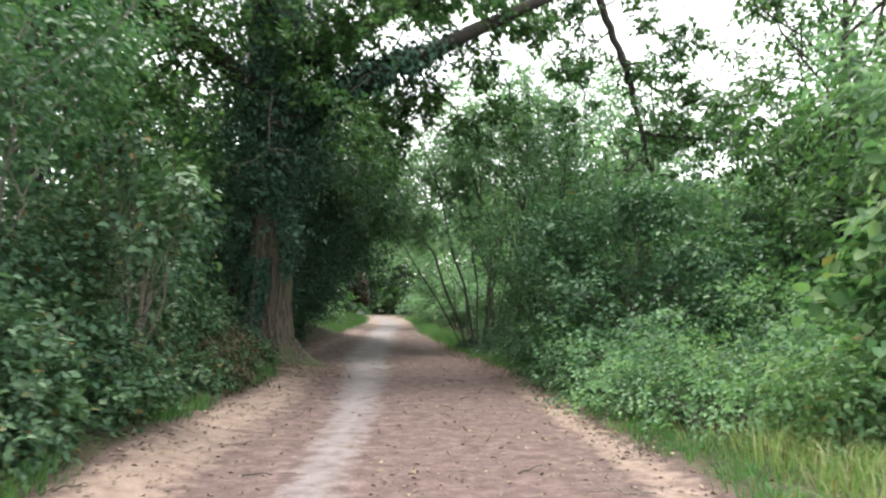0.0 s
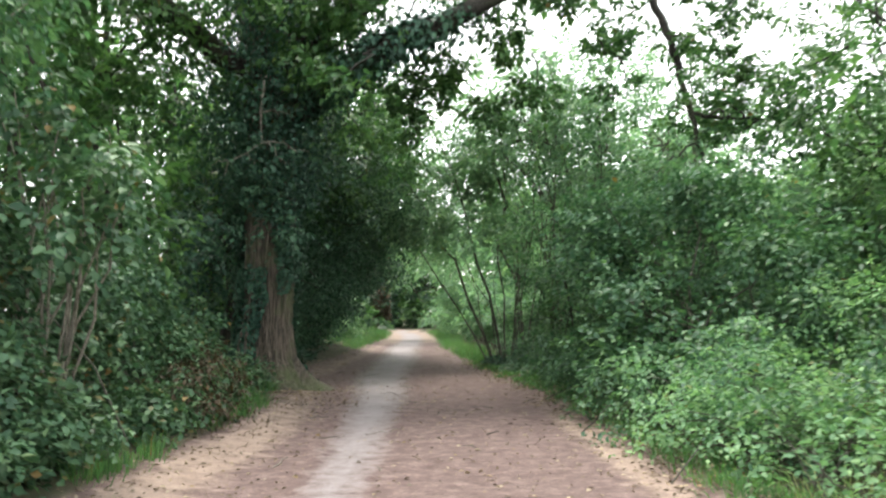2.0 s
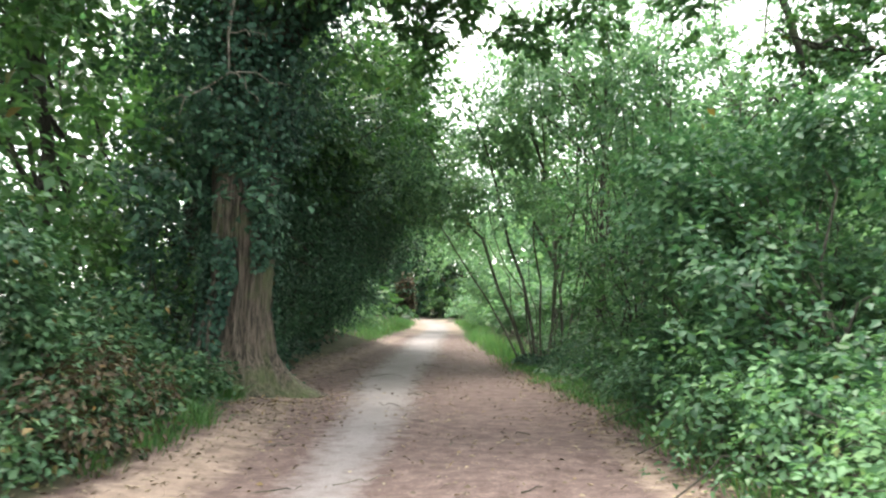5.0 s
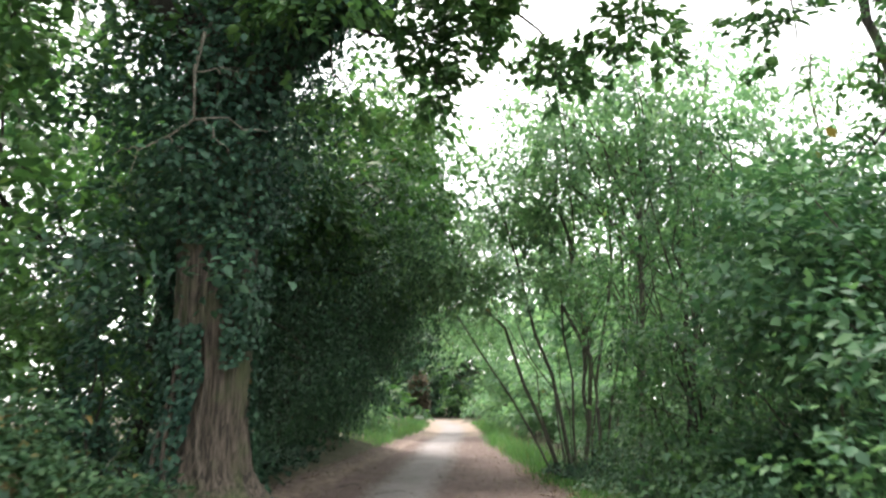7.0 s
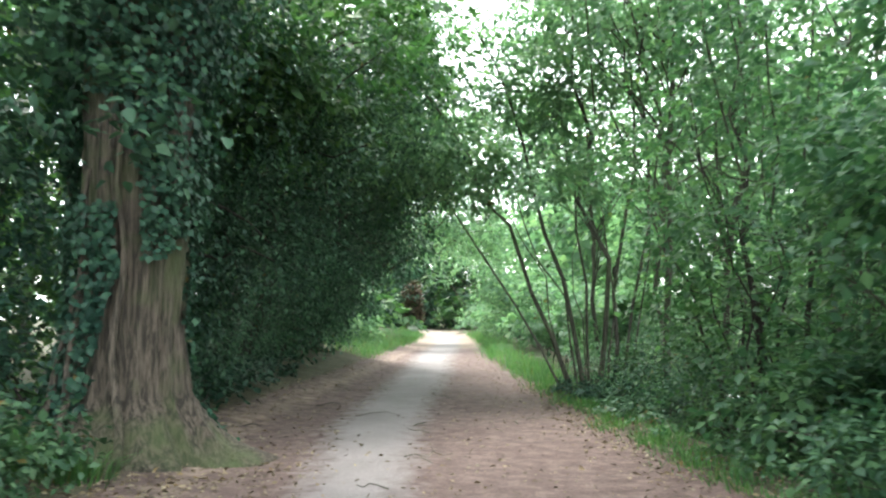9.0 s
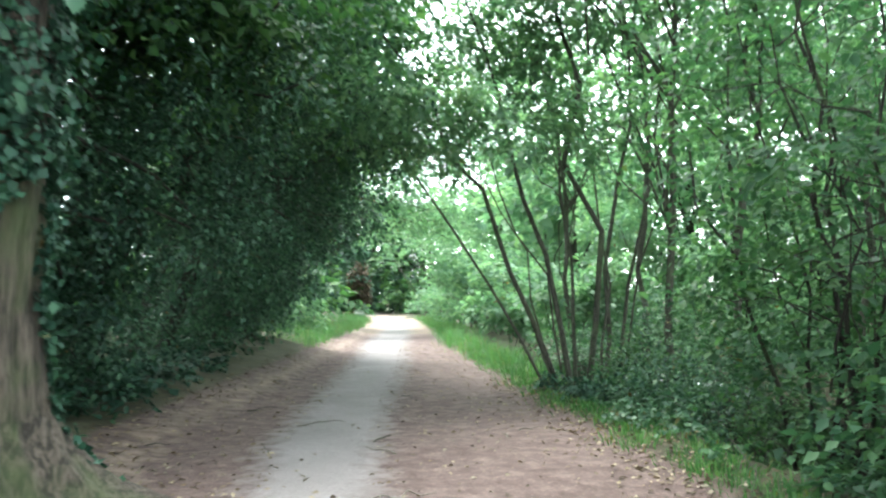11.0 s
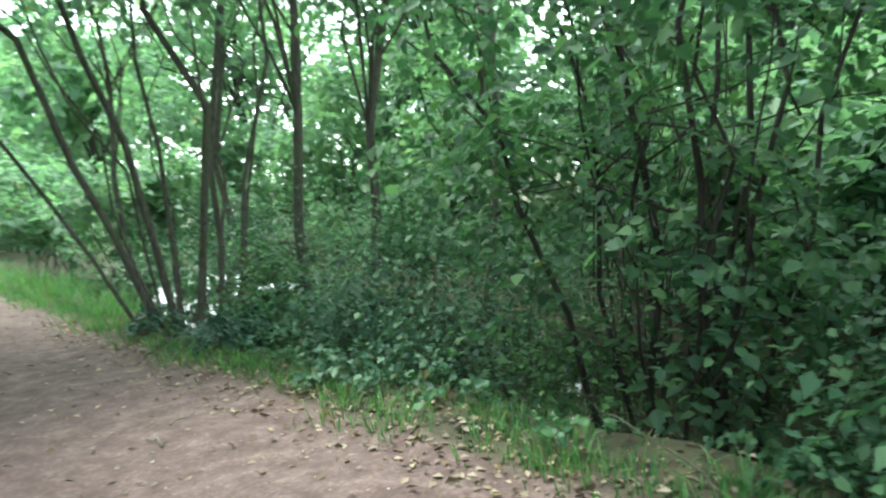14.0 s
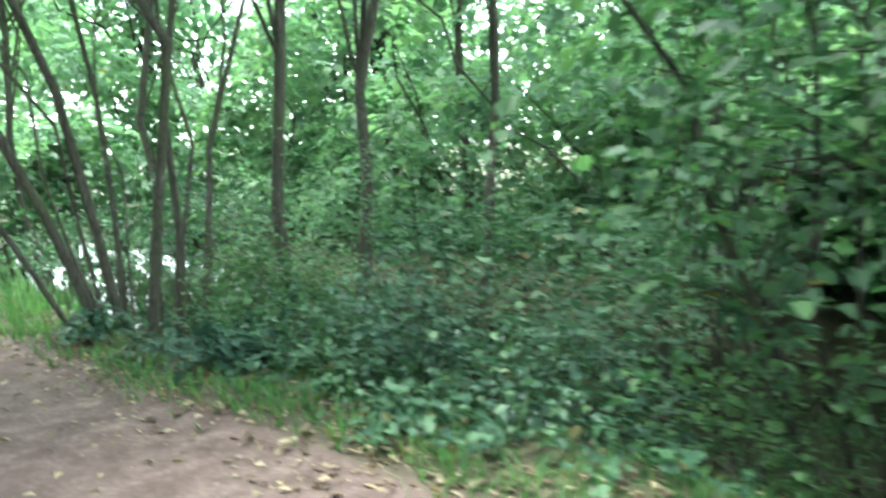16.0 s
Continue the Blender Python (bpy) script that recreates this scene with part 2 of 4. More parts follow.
def leaves(name, P, D, N, L, W, mat, round_leaf=False):
    """A mesh of folded leaf blades: base P, tip direction D, face normal N, length L, half-width W (share of L)."""
    D = unit(D)
    S = unit(np.cross(D, N))
    N = np.cross(S, D)
    L = L[:, None]
    k = len(P)
    lift = 0.12 * L * N
    if round_leaf:
        pts = [P, P + 0.3 * L * D + W * L * S + lift, P + 0.72 * L * D + 0.72 * W * L * S + lift * 0.7, P + L * D - lift * 0.6,
               P + 0.72 * L * D - 0.72 * W * L * S + lift * 0.7, P + 0.3 * L * D - W * L * S + lift]
        face = np.array([0, 1, 2, 3, 0, 3, 4, 5])
        c, f = 6, 2
    else:
        pts = [P, P + 0.45 * L * D + W * L * S + lift, P + L * D - lift * 0.5, P + 0.45 * L * D - W * L * S + lift]
        face = np.array([0, 1, 2, 0, 2, 3])
        c, f = 4, 2
    V = np.stack(pts, 1).reshape(-1, 3)
    corners = (np.arange(k)[:, None] * c + face[None]).ravel()
    me = mesh_of(name, V, corners, np.arange(k * f) * (len(face) // f))
    me.materials.append(mat)
    return me


def crown(rng, lobes, sprays, per, reach, size, droop=0.25, inner=0.5, gaps=0.0, flat=0.8):
    """Leaf sprays over a crown made of lobes (x, y, z, rx, ry, rz). Gives the arrays for leaves() and the sprays' roots."""
    lobes = np.array(lobes, float)
    w = (lobes[:, 3] * lobes[:, 4] * lobes[:, 5]) ** 0.67
    pick = rng.choice(len(lobes), sprays, p=w / w.sum())
    B = lobes[pick]
    o = unit(rng.normal(size=(sprays, 3)))
    r = inner + (1 - inner) * rng.random(sprays) ** 0.6
    r = r * (1 + 0.16 * ripple(o[:, 0] * 3 + pick, o[:, 2] * 3 + o[:, 1] * 2, 1.7)) + 0.05 * rng.normal(size=sprays)
    C = B[:, :3] + o * B[:, 3:] * r[:, None]
    if gaps:
        f = ripple(C[:, 0] + C[:, 2] * 0.7, C[:, 1] - C[:, 2] * 0.9, 2.3) + 0.5 * ripple(C[:, 2] * 1.3, C[:, 0] + C[:, 1], 4.1)
        keep = f > np.quantile(f, gaps)
        C, o = C[keep], o[keep]
    keep = C[:, 2] > land(C[:, 0], C[:, 1]) + 0.04
    C, o = C[keep], o[keep]
    m = len(C)
    d = unit(o * [0.9, 0.9, 0.55] + rng.normal(size=(m, 3)) * 0.55 + [0, 0, 0.05])
    n = unit(np.array([0, 0, flat + 0.25]) + o * 0.4 + rng.normal(size=(m, 3)) * 0.3)
    side = unit(np.cross(d, n))[:, None]
    hand = np.where(np.arange(per) % 2, 1.0, -1.0)[None, :, None]
    s = (np.arange(per)[None] + rng.random((m, per))) / per
    P = C[:, None] + d[:, None] * (s * reach)[..., None] + side * hand * 0.06 * reach + rng.normal(size=(m, per, 3)) * reach * 0.09
    P[..., 2] -= droop * reach * s ** 2
    D = d[:, None] * 0.55 + side * hand * 0.8 + rng.normal(size=(m, per, 3)) * 0.3 + [0, 0, -droop]
    N = n[:, None] + rng.normal(size=(m, per, 3)) * 0.3
    L = size * (0.6 + 0.7 * rng.random((m, per)))
    return P.reshape(-1, 3), D.reshape(-1, 3), N.reshape(-1, 3), L.ravel(), C


def tube(points, radii, sides=6, rough=0.0, rng=None):
    """Vertices and quads of a tapering limb through points."""
    pts, radii = np.array(points, float), np.array(radii, float)
    t = unit(np.gradient(pts, axis=0))
    ref = np.array([0.0, 1.0, 0.0]) if abs(t[0][2]) > 0.8 else np.array([0.0, 0.0, 1.0])
    a = unit(np.cross(t, ref))
    b = np.cross(t, a)
    ang = np.linspace(0, 2 * np.pi, sides, endpoint=False)
    R = radii[:, None] * np.ones(sides)[None]
    if rough and rng is not None:
        R = R * (1 + rough * rng.normal(size=R.shape))
    V = pts[:, None] + R[..., None] * (np.cos(ang)[None, :, None] * a[:, None] + np.sin(ang)[None, :, None] * b[:, None])
    k = len(pts)
    i, j = np.meshgrid(np.arange(k - 1), np.arange(sides), indexing="ij")
    q = np.stack([i * sides + j, i * sides + (j + 1) % sides, (i + 1) * sides + (j + 1) % sides, (i + 1) * sides + j], -1).reshape(-1, 4)
    return V.reshape(-1, 3), q


def joined(name, tubes, mat, origin):
    V, Q, base = [], [], 0
    for v, q in tubes:
        V.append(v)
        Q.append(q + base)
        base += len(v)
    V, Q = np.concatenate(V) - np.array(origin), np.concatenate(Q)
    me = mesh_of(name, V, Q.ravel(), np.arange(len(Q)) * 4)
    me.polygons.foreach_set("use_smooth", np.ones(len(Q), bool))
    me.materials.append(mat)
    return me


def bend(rng, a, b, sag, steps=7, wobble=0.05):
    """A crooked line from a to b that bows by sag (a vector)."""
    a, b, sag = np.array(a, float), np.array(b, float), np.array(sag, float)
    s = np.linspace(0, 1, steps)[:, None]
    w = rng.normal(size=(steps, 3)) * wobble * np.linalg.norm(b - a) * np.sin(np.pi * s)
    return a + (b - a) * s + sag * 4 * s * (1 - s) + w


def part(parent, name, me, label="", kind=""):
    ob = new(name, me)
    ob.parent = parent
    return tagged(ob, label, kind=kind)


def plant(name, label, category, base, seed, lobes, sprays, per, reach, size, mat, width=0.3, droop=0.25, inner=0.5, gaps=0.0,
          stems=14, thick=0.02, bark=BARK_STEM, spread=0.25, round_leaf=False, trunk=None, group="", flat=0.8):
    """A shrub or tree: stems from the base into the crown, and the leaves."""
    rng = np.random.default_rng(seed)
    x, y = base
    origin = np.array([x, y, float(land(x, y)) - 0.03])
    root = tagged(new(name), label, category, group)
    root.location = origin
    P, D, N, L, C = crown(rng, lobes, sprays, per, reach, size, droop, inner, gaps, flat)
    tubes = []
    if trunk:
        height, rad, lean = trunk
        top = origin + [lean[0], lean[1], height]
        line = bend(rng, origin, top, (0.1 * lean[0], 0.1 * lean[1], 0), 10, 0.015)
        part(root, "trunk", joined("trunk", [tube(line, np.linspace(rad, rad * 0.35, 10) * np.array([1.35, 1.1] + [1] * 8), 10, 0.05, rng)], bark, origin))
        for c in C[rng.choice(len(C), min(stems, len(C)), replace=False)]:
            k = rng.integers(3, 9)
            a = line[k]
            tubes.append(tube(bend(rng, a, c, (0, 0, 0.08 * np.linalg.norm(c - a)), 6, 0.05), np.linspace(rad * 0.3, 0.012, 6), 5))
    else:
        for c in C[rng.choice(len(C), min(stems, len(C)), replace=False)]:
            f = origin + [*(rng.normal(size=2) * spread), 0]
            tubes.append(tube(bend(rng, f, c, (0, 0, 0.12 * np.linalg.norm(c - f)), 6, 0.04), np.linspace(thick, thick * 0.3, 6), 5))
    if tubes:
        part(root, "branches", joined("branches", tubes, bark, origin), kind="stuff")
    part(root, "foliage", leaves("foliage", P - origin, D, N, L, width, mat, round_leaf), kind="stuff")
    return root


# ---- the old oak ----
OAK = (-4.02, 19.0)


def build_oak():
    rng = np.random.default_rng(5)
    x0, y0 = OAK
    origin = np.array([x0, y0, float(land(x0, y0)) - 0.22])
    root = tagged(new("oak_tree"), "old ivy-clad oak with fissured bark and flared roots beside the lane", "tree")
    root.location = origin
    # trunk: rings with ridged bark and root flare
    sides, rings, top = 72, 60, 9.0
    zs = top * np.linspace(0, 1, rings) ** 1.5
    ang = np.linspace(0, 2 * np.pi, sides, endpoint=False)
    A, Z = np.meshgrid(ang, zs)
    R = np.interp(Z, [0, 0.25, 0.7, 1.4, 3, 6, 9], [1.22, 0.88, 0.57, 0.45, 0.48, 0.5, 0.44])
    flare = np.exp(-Z / 0.45)
    R = R * (1 + flare * (0.2 * np.cos(3 * (A - 0.42)) + 0.1 * np.cos(5 * A - 2.1) + 0.05 * np.cos(A * 9)))
    R = R + 0.03 * np.sin(A * 19 + 1.5 * np.sin(Z * 1.7) + Z * 0.5) + 0.012 * np.sin(A * 31 + Z * 2.1) + rng.normal(size=R.shape) * 0.007
    cx, cy = 0.03 * Z + 0.05 * np.sin(Z * 0.6), 0.03 * np.sin(Z * 0.9)
    V = np.stack([cx + R * np.cos(A), cy + R * np.sin(A), Z], -1).reshape(-1, 3)
    i, j = np.meshgrid(np.arange(rings - 1), np.arange(sides), indexing="ij")
    Q = np.stack([i * sides + j, i * sides + (j + 1) % sides, (i + 1) * sides + (j + 1) % sides, (i + 1) * sides + j], -1).reshape(-1, 4)
    me = mesh_of("trunk", V, Q.ravel(), np.arange(len(Q)) * 4)
    me.polygons.foreach_set("use_smooth", np.ones(len(Q), bool))
    me.materials.append(BARK_OAK)
    part(root, "trunk", me, "fissured brown bark with flared roots")
    # limbs: dark bark carries their backlit shade, unlike the trunk
    big = [
        ([(-3.7, 18.6, 5.3), (-2.5, 17.8, 5.75), (-1.56, 16.7, 6.05), (-0.45, 16.4, 6.4), (1.9, 17.0, 7.7), (4.0, 18.6, 9.2)], (0.26, 0.22, 0.19, 0.17, 0.12, 0.06)),
        ([(-3.7, 18.6, 6.4), (-2.3, 18.2, 7.3), (-0.8, 18.2, 8.1), (1.5, 19.0, 9.3), (3.8, 19.9, 9.6)], (0.26, 0.2, 0.16, 0.12, 0.07)),
        ([(2.6, 18.0, 9.3), (3.5, 18.7, 8.6), (3.95, 18.7, 7.4), (4.25, 18.65, 6.4), (4.58, 18.7, 5.05), (4.75, 18.7, 4.1)], (0.1, 0.095, 0.08, 0.068, 0.05, 0.028)),
        ([(4.5, 18.7, 5.3), (5.1, 18.7, 5.2), (5.9, 18.8, 5.15), (6.8, 18.8, 5.3)], (0.04, 0.03, 0.022, 0.012)),
        ([(-4.2, 18.6, 6.2), (-5.6, 17.0, 7.4), (-7.2, 15.4, 8.0), (-9, 14, 8.6)], (0.25, 0.18, 0.13, 0.06)),
        ([(-4.2, 18.9, 7.2), (-4.8, 20.5, 9.2), (-5, 22.5, 11)], (0.3, 0.2, 0.1)),
        ([(-4.0, 18.4, 7.8), (-3.6, 16.4, 9.4), (-3.2, 14, 10.4)], (0.3, 0.2, 0.1)),
    ]
    fine, tips, ivied = [], [], []
    for pts, rad in big:
        pts = np.array(pts, float)
        s = np.linspace(0, len(pts) - 1, 4 * len(pts))
        line = np.stack([np.interp(s, range(len(pts)), pts[:, k]) for k in range(3)], 1)
        line[1:-1] = (line[:-2] + 2 * line[1:-1] + line[2:]) / 4 + rng.normal(size=(len(s) - 2, 3)) * 0.025
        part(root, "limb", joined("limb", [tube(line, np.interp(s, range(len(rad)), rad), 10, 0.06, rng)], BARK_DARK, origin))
        for k in range(6, len(line), 2):
            a = line[k]
            b = a + rng.normal(size=3) * [0.9, 0.8, 0.5] + [0, 0, -0.35]
            fine.append(tube(bend(rng, a, b, (0, 0, 0.1), 6, 0.06), np.linspace(0.03, 0.007, 6), 5))
            tips.append(b)
        if len(line) > 20 and line[0][0] > -3.9 and line[0][2] < 7:
            q = rng.integers(0, 15, 3800)
            o = unit(rng.normal(size=(3800, 3)))
            ivied.append((line[q] + (line[q + 1] - line[q]) * rng.random((3800, 1)) + o * (0.17 + 0.16 * np.abs(rng.normal(size=(3800, 1)))), o))
    P = np.concatenate([p for p, o in ivied])
    o = np.concatenate([o for p, o in ivied])
    part(root, "ivy", leaves("ivy", P - origin, o + rng.normal(size=P.shape) + [0, 0, -1.2], o + [0, 0, 0.5], 0.08 + 0.06 * rng.random(len(P)), 0.42, LEAF_IVY), "glossy dark ivy along the limbs", "stuff")
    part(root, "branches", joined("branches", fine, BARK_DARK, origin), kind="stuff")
    # foliage: clusters on the fine branches and the crown above
    lobes = [(*t, 0.55, 0.55, 0.45) for t in tips]
    # hanging bunches over the lane
    hung = [(-2.3, 17.2, 5.7), (-1.7, 17.0, 6.7), (-0.9, 16.8, 7.3), (-2.5, 17.5, 7.0), (-1.4, 17.2, 7.6), (0.3, 17.0, 8.2), (-2.0, 17.4, 7.9), (-2.7, 17.6, 6.2), (0.7, 17, 6.3), (2.5, 17, 6.2), (1.9, 17, 7.2), (-0.3, 17, 7.0), (0.4, 17.5, 5.1), (1.3, 17.5, 5.4), (5.6, 19.7, 6.6), (6.0, 19.7, 7.8), (4.6, 19.6, 8.2), (-1.0, 17.5, 4.9),
            (-1.2, 17.3, 5.8), (2.9, 17.5, 5.4), (6.4, 19.6, 6.3), (0.9, 16.5, 7.6), (3.2, 18, 7.9), (3.0, 18, 6.9), (5.2, 19.5, 7.2), (6.6, 19.5, 5.3), (5.4, 19.7, 5.6), (-0.4, 17.2, 5.9), (-1.9, 17.4, 5.0), (-0.2, 18, 8.0), (6.9, 19, 7.4), (7.5, 19, 6.6), (7.2, 18.5, 8.2), (6.2, 18.6, 8.6)]
    for h in hung:
        h = np.array(h)
        fine.append(tube(bend(rng, h + [rng.uniform(-0.6, 0.2), 0.2, 0.9], h + [0.1, 0, -0.25], (0.08, 0, 0), 6, 0.06), np.linspace(0.02, 0.006, 6), 5))
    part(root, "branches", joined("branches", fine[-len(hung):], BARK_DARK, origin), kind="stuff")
    lobes += [(*h, 0.55, 0.5, 0.4) for h in hung] * 2
    P, D, N, L, C = crown(rng, lobes, 4000, 9, 0.22, 0.12, 0.2, 0.1, 0.4)
    part(root, "foliage", leaves("foliage", P - origin, D, N, L, 0.33, LEAF_OAK, True), kind="stuff")
    high = [(-1.6, 17.6, 8.2, 1.5, 1.0, 0.8), (0.4, 17.6, 8.9, 1.5, 1.0, 0.8), (-2.9, 17.4, 6.6, 0.9, 0.8, 0.7), (-6.5, 17.5, 6.8, 2.2, 1.5, 1.2), (-5.4, 16.6, 7.2, 1.5, 1.2, 1.0), (-3.0, 17.3, 7.6, 1.2, 1.0, 0.9), (-6, 16, 8.2, 2.6, 3, 1.5), (-8.5, 14, 8, 2.6, 3, 1.8), (-5.5, 17.2, 5.8, 1.4, 1.0, 1.2)]
    P, D, N, L, C = crown(rng, high, 1750, 9, 0.5, 0.18, 0.2, 0.2, 0.2)
    part(root, "foliage", leaves("foliage", P - origin, D, N, L, 0.27, LEAF_OAK), kind="stuff")
    # unseen boughs high over the lane, added to shade the verge below
    over = [(0.4, 20, 10.2, 2.5, 2.2, 1.0), (2.6, 20.6, 10.4, 2.5, 2.2, 1.0), (-1.6, 21.4, 10.6, 2.5, 2.2, 1.0), (1.4, 22.6, 10.6, 2.3, 2.0, 0.9)]
    P, D, N, L, C = crown(rng, over, 420, 9, 0.6, 0.28, 0.2, 0.2, 0.1)
    part(root, "foliage", leaves("foliage", P - origin, D, N, L, 0.3, LEAF_OAK), kind="stuff")
    # sprays of leaf on the trunk's face
    face = [(-3.6, 17.9, 4.0, 0.8, 0.6, 0.5), (-4.4, 17.8, 4.7, 0.9, 0.5, 0.6), (-3.1, 17.6, 3.1, 0.7, 0.5, 0.35), (-4.9, 17.7, 3.4, 0.7, 0.5, 0.6), (-3.0, 18.6, 5.0, 0.8, 0.8, 0.6), (-4.8, 17.9, 5.6, 1.0, 0.7, 0.7)]
    P, D, N, L, C = crown(rng, face, 250, 10, 0.45, 0.12, 0.35, 0.3, 0.25)
    part(root, "foliage", leaves("foliage", P - origin, D, N, L, 0.34, LEAF_DARK, True), kind="stuff")
    # ivy over the trunk, thinner on the lane side near the foot
    k = 38000
    a, z = rng.random(k) * 2 * np.pi, 0.15 + 8.6 * rng.random(k) ** 0.85
    patch = ripple(a * 2.2, z * 1.5, 1.6) + 0.6 * ripple(a * 5, z * 3.1, 1.3)
    turn = (a - 1.5 * np.pi + np.pi) % (2 * np.pi) - np.pi
    foot = np.clip((turn + 0.08) / 0.3, 0, 1) * np.clip((1.75 + 0.4 * turn - z) / 0.35, 0, 1) * np.clip((1.9 - turn) / 0.4, 0, 1)
    bare = np.exp(-(((turn + 0.25) / 0.6) ** 4 + ((z - 3.0) / 0.45) ** 4))
    cover = 0.4 + 0.8 * patch - 3 * foot - 3 * bare + 0.5 * np.clip(z - 3.5, 0, 1)
    ok = cover > 0
    a, z = a[ok], z[ok]
    out = np.stack([np.cos(a), np.sin(a), np.zeros_like(a)], 1)
    thick = np.abs(rng.normal(size=len(a))) * np.interp(z, [0, 2, 3.4, 4.8, 9], [0.04, 0.07, 0.14, 0.6, 0.7])
    r = np.interp(z, [0, 0.25, 0.7, 1.4, 3, 6, 9], [1.22, 0.9, 0.59, 0.47, 0.5, 0.52, 0.46]) + 0.03 + thick
    P = out * r[:, None] + np.stack([0.03 * z, 0 * z, z], 1)
    D = rng.normal(size=P.shape) * 0.6 + [0, 0, -0.8] + out * 0.25
    N = out + rng.normal(size=P.shape) * 0.4 + [0, 0, 0.35]
    part(root, "ivy", leaves("ivy", P, D, N, 0.05 + 0.045 * rng.random(len(P)), 0.48, LEAF_IVY), "glossy dark ivy on the trunk", "stuff")
    # old ivy stems climbing the bark
    climb = []
    for a0, a1, z1 in ((-1.85, -1.95, 2.0), (-2.3, -1.85, 2.8), (-1.2, -1.35, 3.6)):
        zz = np.linspace(0.2, z1, 12)
        aa = np.linspace(a0, a1, 12) + 0.08 * np.sin(zz * 4)
        rr = np.interp(zz, [0, 0.25, 0.7, 1.4, 3, 6], [1.22, 0.97, 0.69, 0.56, 0.53, 0.52])
        climb.append(tube(np.stack([0.03 * zz + rr * np.cos(aa), rr * np.sin(aa), zz], 1) + origin, np.linspace(0.042, 0.02, 12), 7))
    part(root, "ivy_stem", joined("ivy_stem", climb, BARK_OAK, origin), "grey old ivy stems on the bark")
    # bare pale twigs
    dead = []
    main = np.array([(-3.75, 18.5, 6.4), (-3.72, 17.9, 6.0), (-3.72, 17.6, 5.3), (-3.7, 17.6, 4.72), (-4.0, 17.55, 4.5), (-4.3, 17.5, 4.35), (-4.37, 17.5, 4.1)])
    dead.append(tube(main, (0.028, 0.026, 0.024, 0.02, 0.016, 0.011, 0.006), 6))
    for s, e in ((3, (-2.8, 17.5, 4.5)), (4, (-3.8, 17.45, 4.2)), (2, (-3.1, 17.4, 5.1)), (5, (-4.6, 17.5, 4.3)), (3, (-3.2, 17.4, 4.25))):
        dead.append(tube(bend(rng, main[s], e, (0.03, 0, 0.06), 7, 0.08), np.linspace(0.014, 0.005, 7), 5))
    part(root, "dead_branch", joined("dead_branch", dead, BARK_PALE, origin), "bare crooked pale dead branch")


build_oak()


# ---- left side ----
def bramble(y, x, h, seed, mat=LEAF_BRAMBLE, depth=1.1, long=1.3, sprays=1450, size=0.09):
    rng = np.random.default_rng(seed + 900)
    lobes = []
    for k in range(9):
        u, v = rng.uniform(-1, 1), rng.random()
        r = rng.uniform(0.4, 0.75)
        lobes.append((x - depth * 0.5 * v - 0.25 * h * v, y + u * long, 0.35 + (h - 0.5) * v, r * 0.9, r * 1.1, r * 0.85))
    for k in range(6):
        u = y + (k - 2.5) * 0.42
        lobes.append((float(left_edge(u)) - 0.55 + rng.uniform(-0.15, 0.15), u, 0.45, 0.35, 0.4, 0.32))
    plant("bramble_bush", "dense bramble thicket with small dark green leaves on the bank", "bush", (x - 0.5, y), seed, lobes, sprays, 9, 0.32, size, mat,
          0.34, 0.35, 0.4, 0.22, 16, 0.012, BARK_STEM, 0.5, False, group="brambles beside the lane")


for k, (y, x, h) in enumerate([(4.2, -3.5, 2.2), (6.2, -3.5, 2.5), (8.3, -3.6, 2.5), (10.4, -3.6, 2.5), (12.4, -3.6, 2.4), (14.3, -4.0, 1.9), (16.1, -4.75, 0.9)]):
    bramble(y, x, h, 20 + k)

plant("sapling", "young tree with pale drooping leaves above the brambles", "tree", (-3.9, 10.1), 41,
      [(-3.15, 9.8, 2.75, 0.45, 0.5, 0.3), (-3.3, 9.6, 2.35, 0.35, 0.4, 0.3), (-3.6, 10.1, 3.1, 0.5, 0.5, 0.35), (-4.1, 10.0, 3.5, 0.6, 0.6, 0.4)],
      170, 9, 0.35, 0.11, LEAF_BRAMBLE, 0.36, 0.6, 0.3, 0.2, 14, 0.02, BARK_PALE, 0.1, True)
plant("sapling", "thin young tree with soft green leaves over the brambles", "tree", (-4.6, 8.0), 42,
      [(-4.6, 8.2, 3.4, 0.9, 1.0, 0.7), (-4.3, 9.0, 4.2, 0.9, 1.0, 0.7), (-5.0, 7.4, 4.4, 1.0, 1.0, 0.8), (-4.4, 9.8, 5.0, 1.0, 1.2, 0.6)],
      800, 9, 0.4, 0.1, LEAF_HAZEL, 0.33, 0.4, 0.25, 0.2, 18, 0.022, BARK_PALE, 0.15)

